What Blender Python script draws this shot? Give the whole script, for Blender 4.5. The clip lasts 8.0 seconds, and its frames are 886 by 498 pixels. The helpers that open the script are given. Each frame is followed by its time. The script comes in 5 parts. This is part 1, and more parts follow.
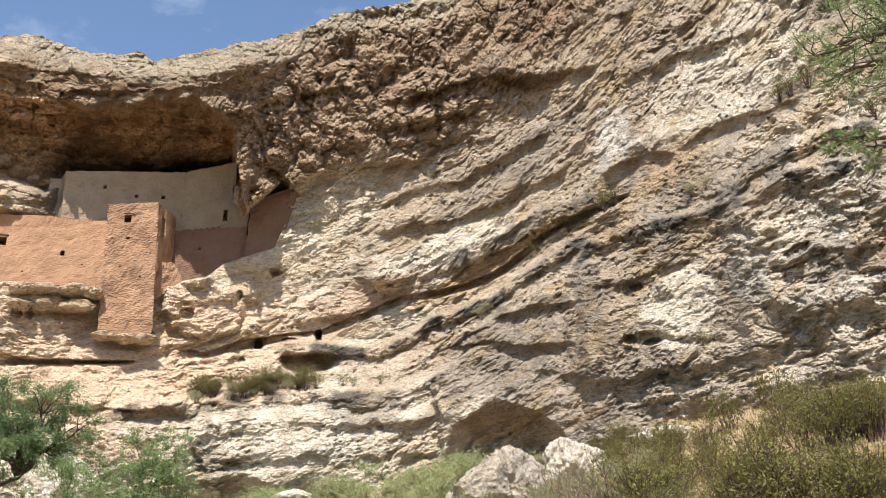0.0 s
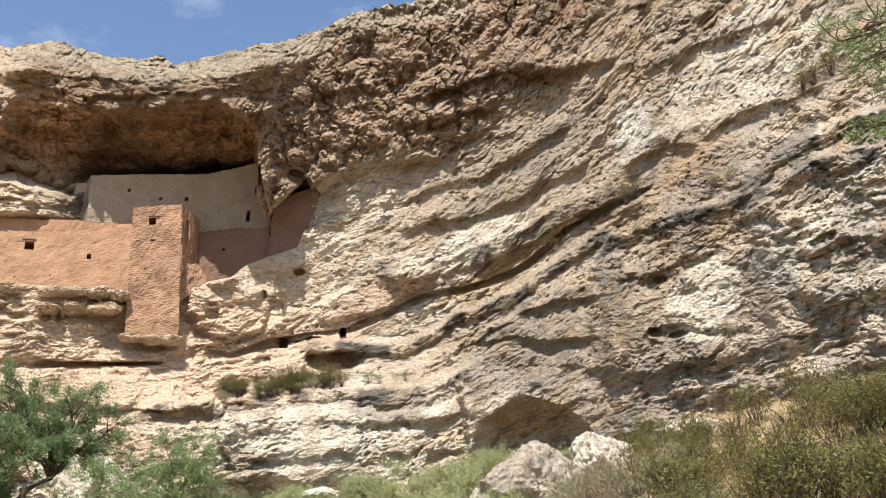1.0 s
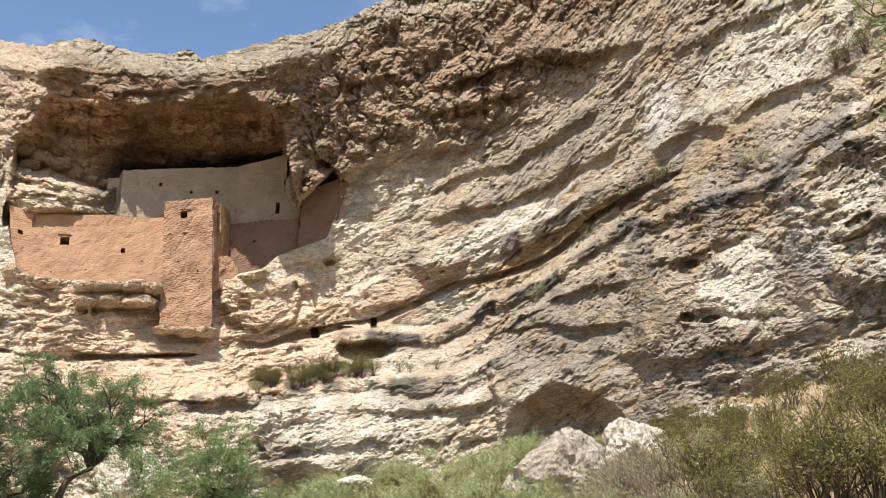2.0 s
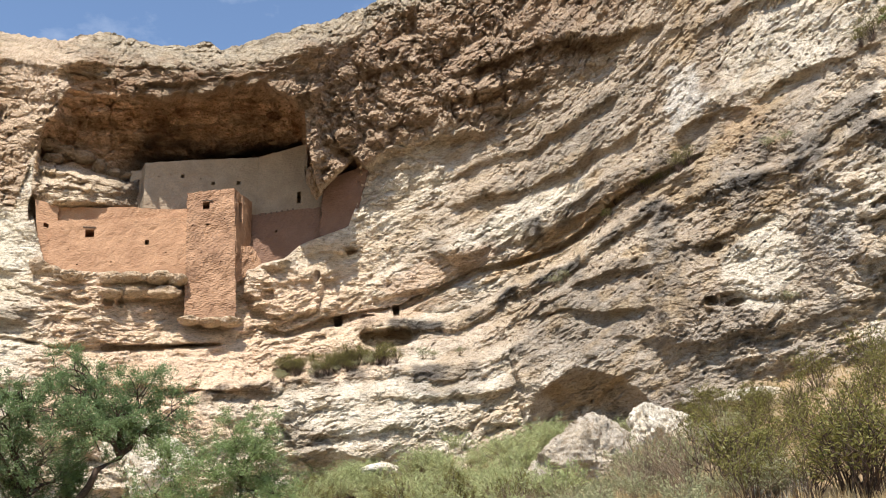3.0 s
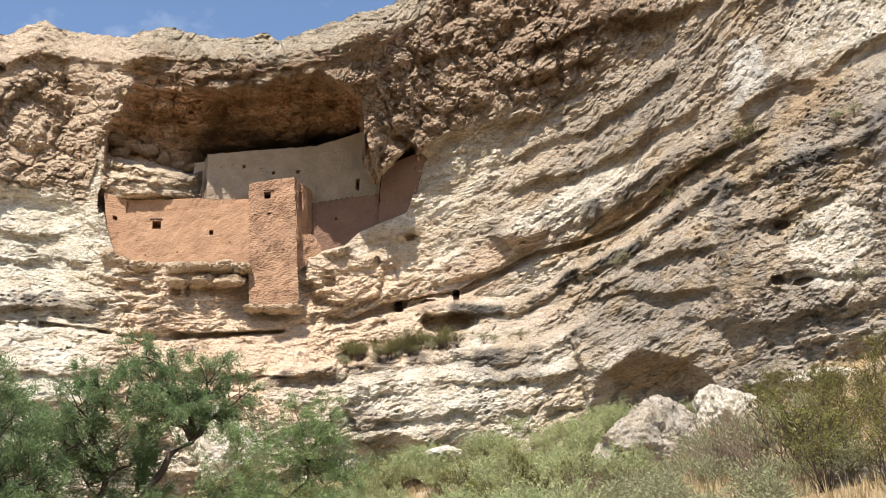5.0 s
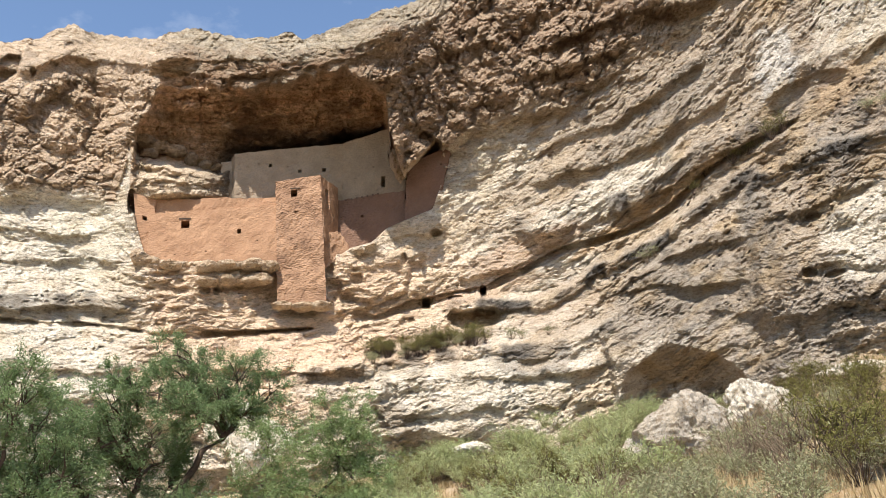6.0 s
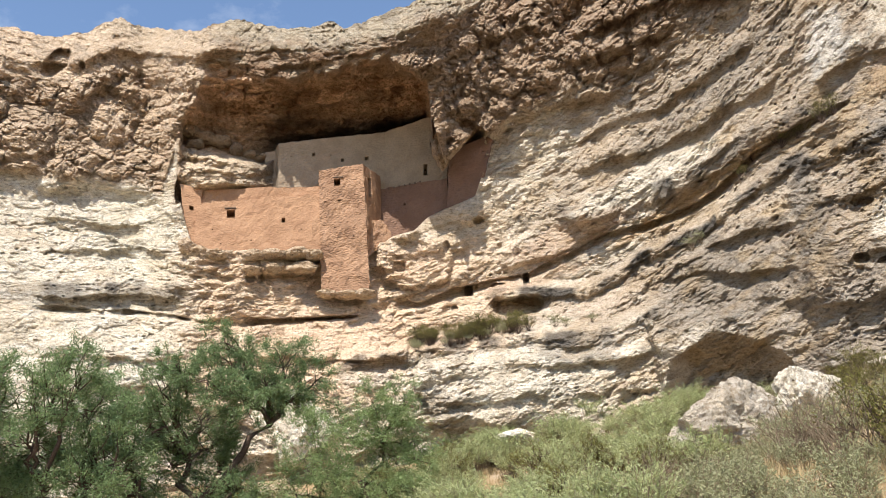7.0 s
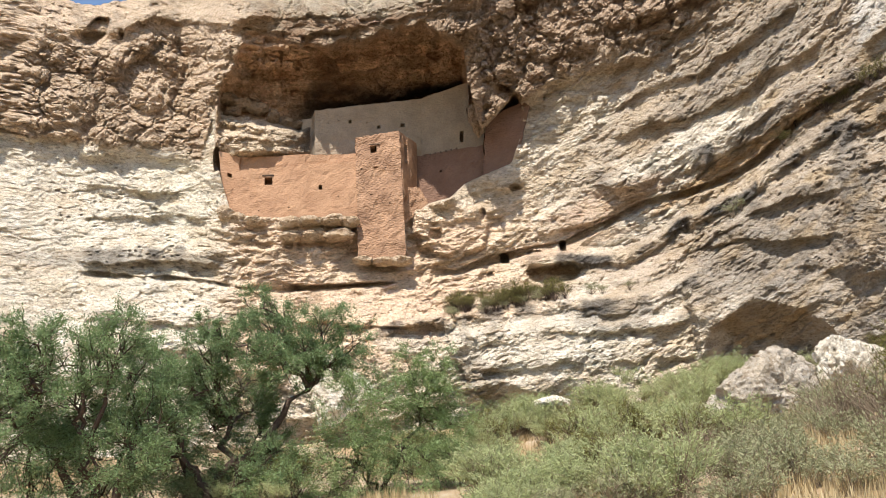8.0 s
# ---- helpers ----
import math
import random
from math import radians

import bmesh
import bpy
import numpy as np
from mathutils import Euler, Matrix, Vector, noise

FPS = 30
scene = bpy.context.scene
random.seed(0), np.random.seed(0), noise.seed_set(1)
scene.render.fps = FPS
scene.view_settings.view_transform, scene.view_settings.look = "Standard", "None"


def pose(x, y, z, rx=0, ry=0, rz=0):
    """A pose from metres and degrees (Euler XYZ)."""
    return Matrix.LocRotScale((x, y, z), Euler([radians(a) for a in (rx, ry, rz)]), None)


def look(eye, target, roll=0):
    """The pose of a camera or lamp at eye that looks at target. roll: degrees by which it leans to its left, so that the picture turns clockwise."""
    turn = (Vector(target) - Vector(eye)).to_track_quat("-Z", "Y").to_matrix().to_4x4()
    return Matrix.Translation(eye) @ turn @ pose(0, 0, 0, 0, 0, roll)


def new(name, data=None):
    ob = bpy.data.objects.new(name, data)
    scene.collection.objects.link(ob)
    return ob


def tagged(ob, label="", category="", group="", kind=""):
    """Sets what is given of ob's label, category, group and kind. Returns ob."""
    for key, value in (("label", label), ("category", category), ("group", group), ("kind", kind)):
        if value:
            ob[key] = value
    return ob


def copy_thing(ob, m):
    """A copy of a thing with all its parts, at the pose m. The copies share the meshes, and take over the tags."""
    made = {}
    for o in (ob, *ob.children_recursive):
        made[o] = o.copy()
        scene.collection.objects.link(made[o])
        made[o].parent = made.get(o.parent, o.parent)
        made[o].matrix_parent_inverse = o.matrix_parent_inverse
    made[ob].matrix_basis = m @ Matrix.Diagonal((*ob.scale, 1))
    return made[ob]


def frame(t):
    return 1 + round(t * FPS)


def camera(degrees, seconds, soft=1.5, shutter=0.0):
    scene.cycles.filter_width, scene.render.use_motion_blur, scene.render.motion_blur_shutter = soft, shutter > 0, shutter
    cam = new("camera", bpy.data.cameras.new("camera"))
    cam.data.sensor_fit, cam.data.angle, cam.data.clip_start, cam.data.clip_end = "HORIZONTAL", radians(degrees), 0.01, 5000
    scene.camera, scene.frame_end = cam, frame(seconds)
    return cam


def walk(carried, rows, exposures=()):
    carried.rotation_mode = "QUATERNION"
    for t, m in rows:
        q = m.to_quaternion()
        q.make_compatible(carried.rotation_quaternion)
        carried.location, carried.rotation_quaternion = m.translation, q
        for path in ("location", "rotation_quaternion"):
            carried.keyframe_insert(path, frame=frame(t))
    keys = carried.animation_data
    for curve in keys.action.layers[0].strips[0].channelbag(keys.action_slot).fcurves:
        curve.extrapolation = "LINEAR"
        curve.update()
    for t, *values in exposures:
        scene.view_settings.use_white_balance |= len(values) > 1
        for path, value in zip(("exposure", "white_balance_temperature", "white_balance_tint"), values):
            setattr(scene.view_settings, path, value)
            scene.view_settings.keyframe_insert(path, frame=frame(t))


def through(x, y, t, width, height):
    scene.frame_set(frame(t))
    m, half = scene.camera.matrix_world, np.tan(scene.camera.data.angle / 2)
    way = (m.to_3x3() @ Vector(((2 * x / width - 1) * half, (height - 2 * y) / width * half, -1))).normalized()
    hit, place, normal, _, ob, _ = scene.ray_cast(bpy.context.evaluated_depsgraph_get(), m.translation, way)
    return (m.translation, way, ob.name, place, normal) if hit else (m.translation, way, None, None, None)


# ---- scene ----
# ---------------------------------------------------------------- camera
cam = camera(55.61, 8.0, soft=1.0)
ROWS = [
    (0, 0.000, 0.000, 1.600, 110.000, 3.000, 1.091),
    (0.5, -0.010, 0.000, 1.593, 109.955, 3.230, 1.846),
    (1, -0.021, 0.001, 1.587, 109.876, 3.515, 2.874),
    (1.5, -0.032, 0.002, 1.583, 109.631, 3.602, 4.122),
    (3, -0.067, 0.009, 1.573, 108.471, 4.139, 6.695),
    (3.5, -0.078, 0.011, 1.570, 108.346, 3.998, 7.876),
    (4, -0.090, 0.012, 1.568, 108.225, 3.880, 8.996),
    (4.5, -0.105, 0.012, 1.567, 107.880, 3.892, 9.960),
    (6, -0.158, 0.014, 1.564, 107.587, 4.135, 12.743),
    (6.5, -0.179, 0.014, 1.562, 107.373, 3.900, 13.986),
    (7, -0.202, 0.014, 1.559, 106.950, 3.607, 15.587),
    (7.5, -0.228, 0.013, 1.554, 106.236, 3.290, 16.973),
    (8, -0.252, 0.012, 1.549, 104.853, 2.857, 17.895),
]
walk(cam, [(t, pose(x, y, z, rx, ry, rz)) for t, x, y, z, rx, ry, rz in ROWS])

# ---------------------------------------------------------------- light
SUN_BEARING, SUN_HEIGHT = 183.0, 59.0      # degrees, bearing clockwise from +y
world = bpy.data.worlds.new("sky")
scene.world = world
world.use_nodes = True
wn = world.node_tree
wn.nodes.clear()
sky = wn.nodes.new("ShaderNodeTexSky")
sky.sky_type, sky.sun_disc = "NISHITA", False
sky.sun_elevation, sky.sun_rotation = radians(SUN_HEIGHT), radians(SUN_BEARING)
sky.air_density, sky.dust_density, sky.ozone_density = 1.0, 0.6, 2.2
bg = wn.nodes.new("ShaderNodeBackground")
bg.inputs[1].default_value = 0.13
# faint torn cloud high in the sky
tc = wn.nodes.new("ShaderNodeTexCoord")
cmap = wn.nodes.new("ShaderNodeMapping")
cmap.inputs["Scale"].default_value = (5.0, 5.0, 9.0)
cno = wn.nodes.new("ShaderNodeTexNoise")
cno.inputs["Scale"].default_value, cno.inputs["Detail"].default_value, cno.inputs["Roughness"].default_value = 1.3, 7.0, 0.6
cramp = wn.nodes.new("ShaderNodeMapRange")
cramp.inputs[1].default_value, cramp.inputs[2].default_value, cramp.inputs[3].default_value, cramp.inputs[4].default_value = 0.52, 0.80, 0.0, 0.4
cmix = wn.nodes.new("ShaderNodeMix")
cmix.data_type = "RGBA"
cmix.inputs["B"].default_value = (6.0, 6.3, 6.8, 1)
wo = wn.nodes.new("ShaderNodeOutputWorld")
wn.links.new(tc.outputs["Generated"], cmap.inputs["Vector"])
wn.links.new(cmap.outputs[0], cno.inputs["Vector"])
wn.links.new(cno.outputs[0], cramp.inputs[0])
wn.links.new(cramp.outputs[0], cmix.inputs["Factor"])
wn.links.new(sky.outputs[0], cmix.inputs["A"])
wn.links.new(cmix.outputs["Result"], bg.inputs[0])
wn.links.new(bg.outputs[0], wo.inputs[0])
sun = new("sun", bpy.data.lights.new("sun", "SUN"))
sun.data.energy, sun.data.angle, sun.data.color = 5.0, radians(0.53), (1.0, 0.945, 0.87)
_b, _h = radians(SUN_BEARING), radians(SUN_HEIGHT)
sun.matrix_world = look((math.sin(_b) * math.cos(_h) * 90, math.cos(_b) * math.cos(_h) * 90, math.sin(_h) * 90), (0, 0, 0))
scene.view_settings.exposure = 0.63

# ---------------------------------------------------------------- coordinates
# The cliff is an amphitheatre round the standpoint. A place on it is given by its bearing u and its rise v
# in degrees as seen from the standpoint (one degree is about a metre on the face) and by its level distance.
EYE0 = (0.0, 0.0, 1.6)


def spot(u, v, dist):
    """The place at bearing u, rise v (degrees) and level distance dist (metres)."""
    a, e = radians(u), radians(v)
    return Vector((math.sin(a) * dist, math.cos(a) * dist, EYE0[2] + math.tan(e) * dist))


# ---------------------------------------------------------------- noise
def _hash(ix, iy, seed):
    h = (ix.astype(np.int64) * 374761393 + iy.astype(np.int64) * 668265263 + seed * 974634777) & 0xFFFFFFFF
    h = ((h ^ (h >> 13)) * 1274126177) & 0xFFFFFFFF
    h = ((h ^ (h >> 16)) * 2246822519) & 0xFFFFFFFF
    return ((h ^ (h >> 15)) & 0xFFFFFF) / float(0xFFFFFF)


def vnoise(x, y, seed=0):
    """Smooth noise, -1 to 1."""
    x, y = np.asarray(x, float), np.asarray(y, float)
    ix, iy = np.floor(x), np.floor(y)
    fx, fy = x - ix, y - iy
    fx, fy = fx * fx * (3 - 2 * fx), fy * fy * (3 - 2 * fy)
    a, b = _hash(ix, iy, seed), _hash(ix + 1, iy, seed)
    c, d = _hash(ix, iy + 1, seed), _hash(ix + 1, iy + 1, seed)
    return 2 * (a + (b - a) * fx + (c - a) * fy + (a - b - c + d) * fx * fy) - 1


def fbm(x, y, octaves=4, seed=0, rough=0.5):
    total, amp, norm = 0.0, 1.0, 0.0
    for k in range(octaves):
        total = total + amp * vnoise(x * 2 ** k + 13.7 * k, y * 2 ** k - 7.1 * k, seed + k)
        norm, amp = norm + amp, amp * rough
    return total / norm


def cells(x, y, seed=0):
    """Distances to the nearest and second nearest of scattered points, and the nearest one's random value."""
    x, y = np.asarray(x, float), np.asarray(y, float)
    ix, iy = np.floor(x), np.floor(y)
    d1 = np.full(x.shape, 9.0)
    d2, val = d1.copy(), np.zeros(x.shape)
    for ox in (-1, 0, 1):
        for oy in (-1, 0, 1):
            jx, jy = ix + ox, iy + oy
            d = np.hypot(jx + _hash(jx, jy, seed) - x, jy + _hash(jx, jy, seed + 51) - y)
            near = d < d1
            d2 = np.where(near, d1, np.minimum(d2, d))
            val = np.where(near, _hash(jx, jy, seed + 77), val)
            d1 = np.where(near, d, d1)
    return d1, d2, val


def smooth(a, b, x):
    t = np.clip((np.asarray(x, float) - a) / (b - a), 0, 1)
    return t * t * (3 - 2 * t)


def along(line, u):
    """Height of a line of (u, v) corners over u."""
    line = sorted(line)
    return np.interp(u, [p[0] for p in line], [p[1] for p in line])


# ---------------------------------------------------------------- materials
def material(name, roughness=0.9):
    m = bpy.data.materials.new(name)
    m.use_nodes = True
    b = m.node_tree.nodes["Principled BSDF"]
    b.inputs["Roughness"].default_value = roughness
    b.inputs["Specular IOR Level"].default_value = 0.25
    return m, m.node_tree.nodes, m.node_tree.links, b


def noise_node(nodes, links, vec, scale, detail=6.0, rough=0.6):
    n = nodes.new("ShaderNodeTexNoise")
    n.inputs["Scale"].default_value, n.inputs["Detail"].default_value, n.inputs["Roughness"].default_value = scale, detail, rough
    links.new(vec, n.inputs["Vector"])
    return n.outputs["Fac"]


def span(nodes, links, value, a, b, lo=0.0, hi=1.0):
    n = nodes.new("ShaderNodeMapRange")
    for k, x in zip((1, 2, 3, 4), (a, b, lo, hi)):
        n.inputs[k].default_value = x
    links.new(value, n.inputs[0])
    return n.outputs[0]


def blend(nodes, links, fac, a, b, how="MIX"):
    n = nodes.new("ShaderNodeMix")
    n.data_type, n.blend_type = "RGBA", how
    for key, x in (("Factor", fac), ("A", a), ("B", b)):
        if isinstance(x, (int, float)):
            n.inputs[key].default_value = x
        elif isinstance(x, tuple):
            n.inputs[key].default_value = (*x, 1)
        else:
            links.new(x, n.inputs[key])
    return n.outputs["Result"]


def bumped(nodes, links, b, height, strength, distance, before=None):
    n = nodes.new("ShaderNodeBump")
    n.inputs["Strength"].default_value, n.inputs["Distance"].default_value = strength, distance
    links.new(height, n.inputs["Height"])
    if before:
        links.new(before, n.inputs["Normal"])
    links.new(n.outputs[0], b.inputs["Normal"])
    return n.outputs[0]


def rock_material(name, attribute=True, colour=(0.5, 0.45, 0.38), stratify=True):
    m, nodes, links, b = material(name, 0.95)
    geo = nodes.new("ShaderNodeNewGeometry")
    flat = nodes.new("ShaderNodeMapping")
    flat.inputs["Scale"].default_value = (1.0, 1.0, 2.6 if stratify else 1.0)
    links.new(geo.outputs["Position"], flat.inputs["Vector"])
    vec = flat.outputs[0]
    if attribute:
        at = nodes.new("ShaderNodeAttribute")
        at.attribute_name = "stone_and_shade"
        base = at.outputs["Color"]
    else:
        base = colour
    grain = noise_node(nodes, links, vec, 7.0, 8.0, 0.70)
    blot = noise_node(nodes, links, vec, 0.9, 8.0, 0.66)
    chip = noise_node(nodes, links, vec, 2.6, 8.0, 0.72)
    col = blend(nodes, links, span(nodes, links, blot, 0.42, 0.60), blend(nodes, links, 1.0, base, (0.90, 0.865, 0.81), "MULTIPLY"), base)
    col = blend(nodes, links, span(nodes, links, chip, 0.41, 0.47), blend(nodes, links, 1.0, col, (0.70, 0.645, 0.575), "MULTIPLY"), col)
    col = blend(nodes, links, span(nodes, links, chip, 0.52, 0.60, 0.0, 0.8), col, blend(nodes, links, 1.0, col, (1.20, 1.18, 1.14), "MULTIPLY"))
    col = blend(nodes, links, span(nodes, links, grain, 0.36, 0.56), blend(nodes, links, 1.0, col, (0.78, 0.735, 0.675), "MULTIPLY"), col)
    pits = nodes.new("ShaderNodeTexVoronoi")
    pits.inputs["Scale"].default_value = 2.1
    links.new(vec, pits.inputs["Vector"])
    pit = span(nodes, links, blend(nodes, links, 0.35, pits.outputs["Distance"], chip), 0.20, 0.27)
    col = blend(nodes, links, pit, blend(nodes, links, 1.0, col, (0.42, 0.38, 0.33), "MULTIPLY"), col)
    links.new(col, b.inputs["Base Color"])
    n1 = bumped(nodes, links, b, grain, 1.0, 0.12)
    n2 = bumped(nodes, links, b, chip, 1.0, 0.30, n1)
    n3 = bumped(nodes, links, b, blot, 0.8, 0.5, n2)
    bumped(nodes, links, b, pit, 0.7, 0.12, n3)
    return m


def plaster_material(name, colour, dark, scale=5.0, rough=0.5):
    """Weathered mud plaster over rubble masonry."""
    m, nodes, links, b = material(name, 0.95)
    geo = nodes.new("ShaderNodeNewGeometry")
    vec = geo.outputs["Position"]
    vor = nodes.new("ShaderNodeTexVoronoi")
    vor.inputs["Scale"].default_value = scale
    flat = nodes.new("ShaderNodeMapping")
    flat.inputs["Scale"].default_value = (1.0, 1.0, 1.8)
    links.new(vec, flat.inputs["Vector"])
    links.new(flat.outputs[0], vor.inputs["Vector"])
    big = noise_node(nodes, links, vec, 0.7, 6.0, 0.6)
    grain = noise_node(nodes, links, vec, 9.0, 6.0, 0.7)
    stones = blend(nodes, links, 0.35, vor.outputs["Distance"], grain)
    col = blend(nodes, links, span(nodes, links, big, 0.40, 0.64), colour, dark)
    col = blend(nodes, links, span(nodes, links, grain, 0.35, 0.7, 0.0, 0.75), col, tuple(c * 0.62 for c in colour))
    links.new(col, b.inputs["Base Color"])
    bumped(nodes, links, b, stones, rough, 0.12)
    return m


def leaf_material(name, colour, other, through=0.35):
    m, nodes, links, b = material(name, 0.6)
    geo = nodes.new("ShaderNodeNewGeometry")
    info = nodes.new("ShaderNodeObjectInfo")
    col = blend(nodes, links, geo.outputs["Random Per Island"], colour, other)
    tone = blend(nodes, links, span(nodes, links, info.outputs["Random"], 0, 1, 0.0, 0.5), col, tuple(0.5 * (x + y) * 0.8 for x, y in zip(colour, other)))
    links.new(tone, b.inputs["Base Color"])
    tr = nodes.new("ShaderNodeBsdfTranslucent")
    links.new(tone, tr.inputs["Color"])
    mix = nodes.new("ShaderNodeMixShader")
    mix.inputs[0].default_value = through
    out = nodes["Material Output"]
    links.new(b.outputs[0], mix.inputs[1])
    links.new(tr.outputs[0], mix.inputs[2])
    links.new(mix.outputs[0], out.inputs["Surface"])
    return m


def bark_material(name, colour, dark):
    m, nodes, links, b = material(name, 0.9)
    geo = nodes.new("ShaderNodeNewGeometry")
    n = noise_node(nodes, links, geo.outputs["Position"], 14.0, 6.0, 0.7)
    links.new(blend(nodes, links, span(nodes, links, n, 0.35, 0.65), dark, colour), b.inputs["Base Color"])
    bumped(nodes, links, b, n, 0.6, 0.03)
    return m


MAT_CLIFF = rock_material("layered_limestone")
MAT_BOULDER = rock_material("fallen_limestone", False, (0.88, 0.82, 0.71), False)
MAT_TANROCK = rock_material("tan_limestone", False, (0.60, 0.47, 0.34), False)
MAT_BROWNROCK = rock_material("brown_limestone", False, (0.40, 0.30, 0.21), False)
MAT_GREYBOULDER = rock_material("grey_pitted_limestone", False, (0.62, 0.55, 0.46), False)
MAT_DARKROCK = rock_material("weathered_limestone", False, (0.40, 0.36, 0.31), False)
MAT_TAN = plaster_material("orange_mud_plaster", (0.43, 0.255, 0.15), (0.33, 0.185, 0.108), 7.0, 0.5)
MAT_ROUGH = plaster_material("bare_rubble_masonry", (0.42, 0.255, 0.155), (0.23, 0.13, 0.08), 5.5, 1.0)
MAT_PALE = plaster_material("pale_mud_plaster", (0.36, 0.285, 0.205), (0.265, 0.21, 0.15), 4.0, 0.5)
# dark red tone carries the shade of the right-hand walls in its colour
MAT_SHADED_RED = plaster_material("shaded_red_plaster", (0.225, 0.135, 0.095), (0.18, 0.105, 0.072), 4.0, 0.7)
MAT_BEAM = bark_material("old_timber", (0.16, 0.11, 0.08), (0.08, 0.06, 0.045))
MAT_BARK = bark_material("mesquite_bark", (0.13, 0.085, 0.06), (0.045, 0.032, 0.025))
MAT_TWIG = bark_material("dry_twig", (0.27, 0.205, 0.14), (0.14, 0.10, 0.065))
MAT_LEAF = leaf_material("mesquite_leaf", (0.125, 0.195, 0.078), (0.26, 0.34, 0.155))
MAT_LEAF2 = leaf_material("young_mesquite_leaf", (0.17, 0.25, 0.09), (0.31, 0.385, 0.17))
MAT_CREOSOTE = leaf_material("creosote_leaf", (0.135, 0.135, 0.033), (0.25, 0.225, 0.07))
MAT_SAGE = leaf_material("sage_leaf", (0.35, 0.39, 0.17), (0.48, 0.51, 0.26))
MAT_SALT = leaf_material("grey_saltbush_leaf", (0.28, 0.29, 0.15), (0.39, 0.385, 0.22))
MAT_STRAW = leaf_material("dry_grass", (0.37, 0.27, 0.135), (0.52, 0.41, 0.23), 0.25)


# ---------------------------------------------------------------- mesh helpers
def mesh_from(name, verts, faces, mat, shade=False):
    me = bpy.data.meshes.new(name)
    verts, faces = np.asarray(verts, np.float32), np.asarray(faces, np.int32)
    n = faces.shape[1]
    me.vertices.add(len(verts))
    me.vertices.foreach_set("co", verts.ravel())
    me.loops.add(faces.size)
    me.loops.foreach_set("vertex_index", faces.ravel())
    me.polygons.add(len(faces))
    me.polygons.foreach_set("loop_start", np.arange(0, faces.size, n, dtype=np.int32))
    me.polygons.foreach_set("use_smooth", np.full(len(faces), shade))
    me.materials.append(mat)
    me.update(calc_edges=True)
    return me


def grid_faces(nu, nv):
    i = np.arange(nu - 1)[:, None] * nv + np.arange(nv - 1)[None, :]
    return np.stack([i, i + nv, i + nv + 1, i + 1], -1).reshape(-1, 4)


def part(name, bm, mat, parent=None, label=""):
    """Links a bmesh as one mesh object under a thing or a part."""
    me = bpy.data.meshes.new(name)
    bm.to_mesh(me)
    bm.free()
    me.materials.append(mat)
    ob = new(name, me)
    if parent is not None:
        ob.parent = parent
    if label:
        ob["label"] = label
    return ob


def put(name, me, parent=None, label=""):
    ob = new(name, me)
    if parent is not None:
        ob.parent = parent
    if label:
        ob["label"] = label
    return ob


# ---------------------------------------------------------------- the cliff
RIM = [(-70, 29.3), (-52, 30.0)] + [(-43.20, 29.56), (-41.15, 29.78), (-39.41, 30.19), (-38.37, 30.88), (-37.37, 31.36), (-36.15, 31.11), (-32.27, 31.13), (-30.49, 31.84), (-29.28, 32.11), (-27.42, 31.77), (-24.91, 31.75), (-21.71, 32.07), (-20.98, 31.83)] + [(-18.25, 32.59), (-14.32, 33.60), (-10.87, 34.37), (-7.76, 35.57), (-2.74, 36.32), (0.03, 36.52)] + [(0, 36.6), (6, 38.5), (14, 42), (24, 46), (50, 50)]
# lower edge of the brown, knobbly upper rock, which hangs over the pale beds
BROWN = [(-70, 21.3)] + [(-42.39, 21.13), (-39.42, 21.34), (-35.58, 21.27), (-34.12, 20.69), (-33.16, 20.48)] + [(-33.25, 24.53), (-30.88, 24.25), (-26.18, 24.43), (-15.22, 25.81), (-15.08, 22.84), (-14.02, 22.63), (-12.55, 23.76), (-10.54, 24.22), (-7.69, 25.75), (-5.30, 26.66), (-2.77, 26.72), (-0.78, 26.92), (2.34, 28.79), (4.16, 29.76), (6.45, 30.25)] + [(14, 36.0), (22, 44), (50, 56)]
DIST = [(-75, 50), (-60, 53), (-46, 55), (-38, 56), (-31, 58), (-24, 60), (-16, 61.5), (-8, 61.5), (0, 60), (8, 57), (16, 54.5), (24, 52), (34, 49), (50, 44)]


def strata(u):
    """How far the beds have climbed at bearing u: level in the west, rising eastwards."""
    x = np.clip(u + 24, 0, 80)
    return np.where(x < 30, 0.0085 * x ** 2, 7.65 + 0.51 * (x - 30) - 0.002 * (x - 30) ** 2)


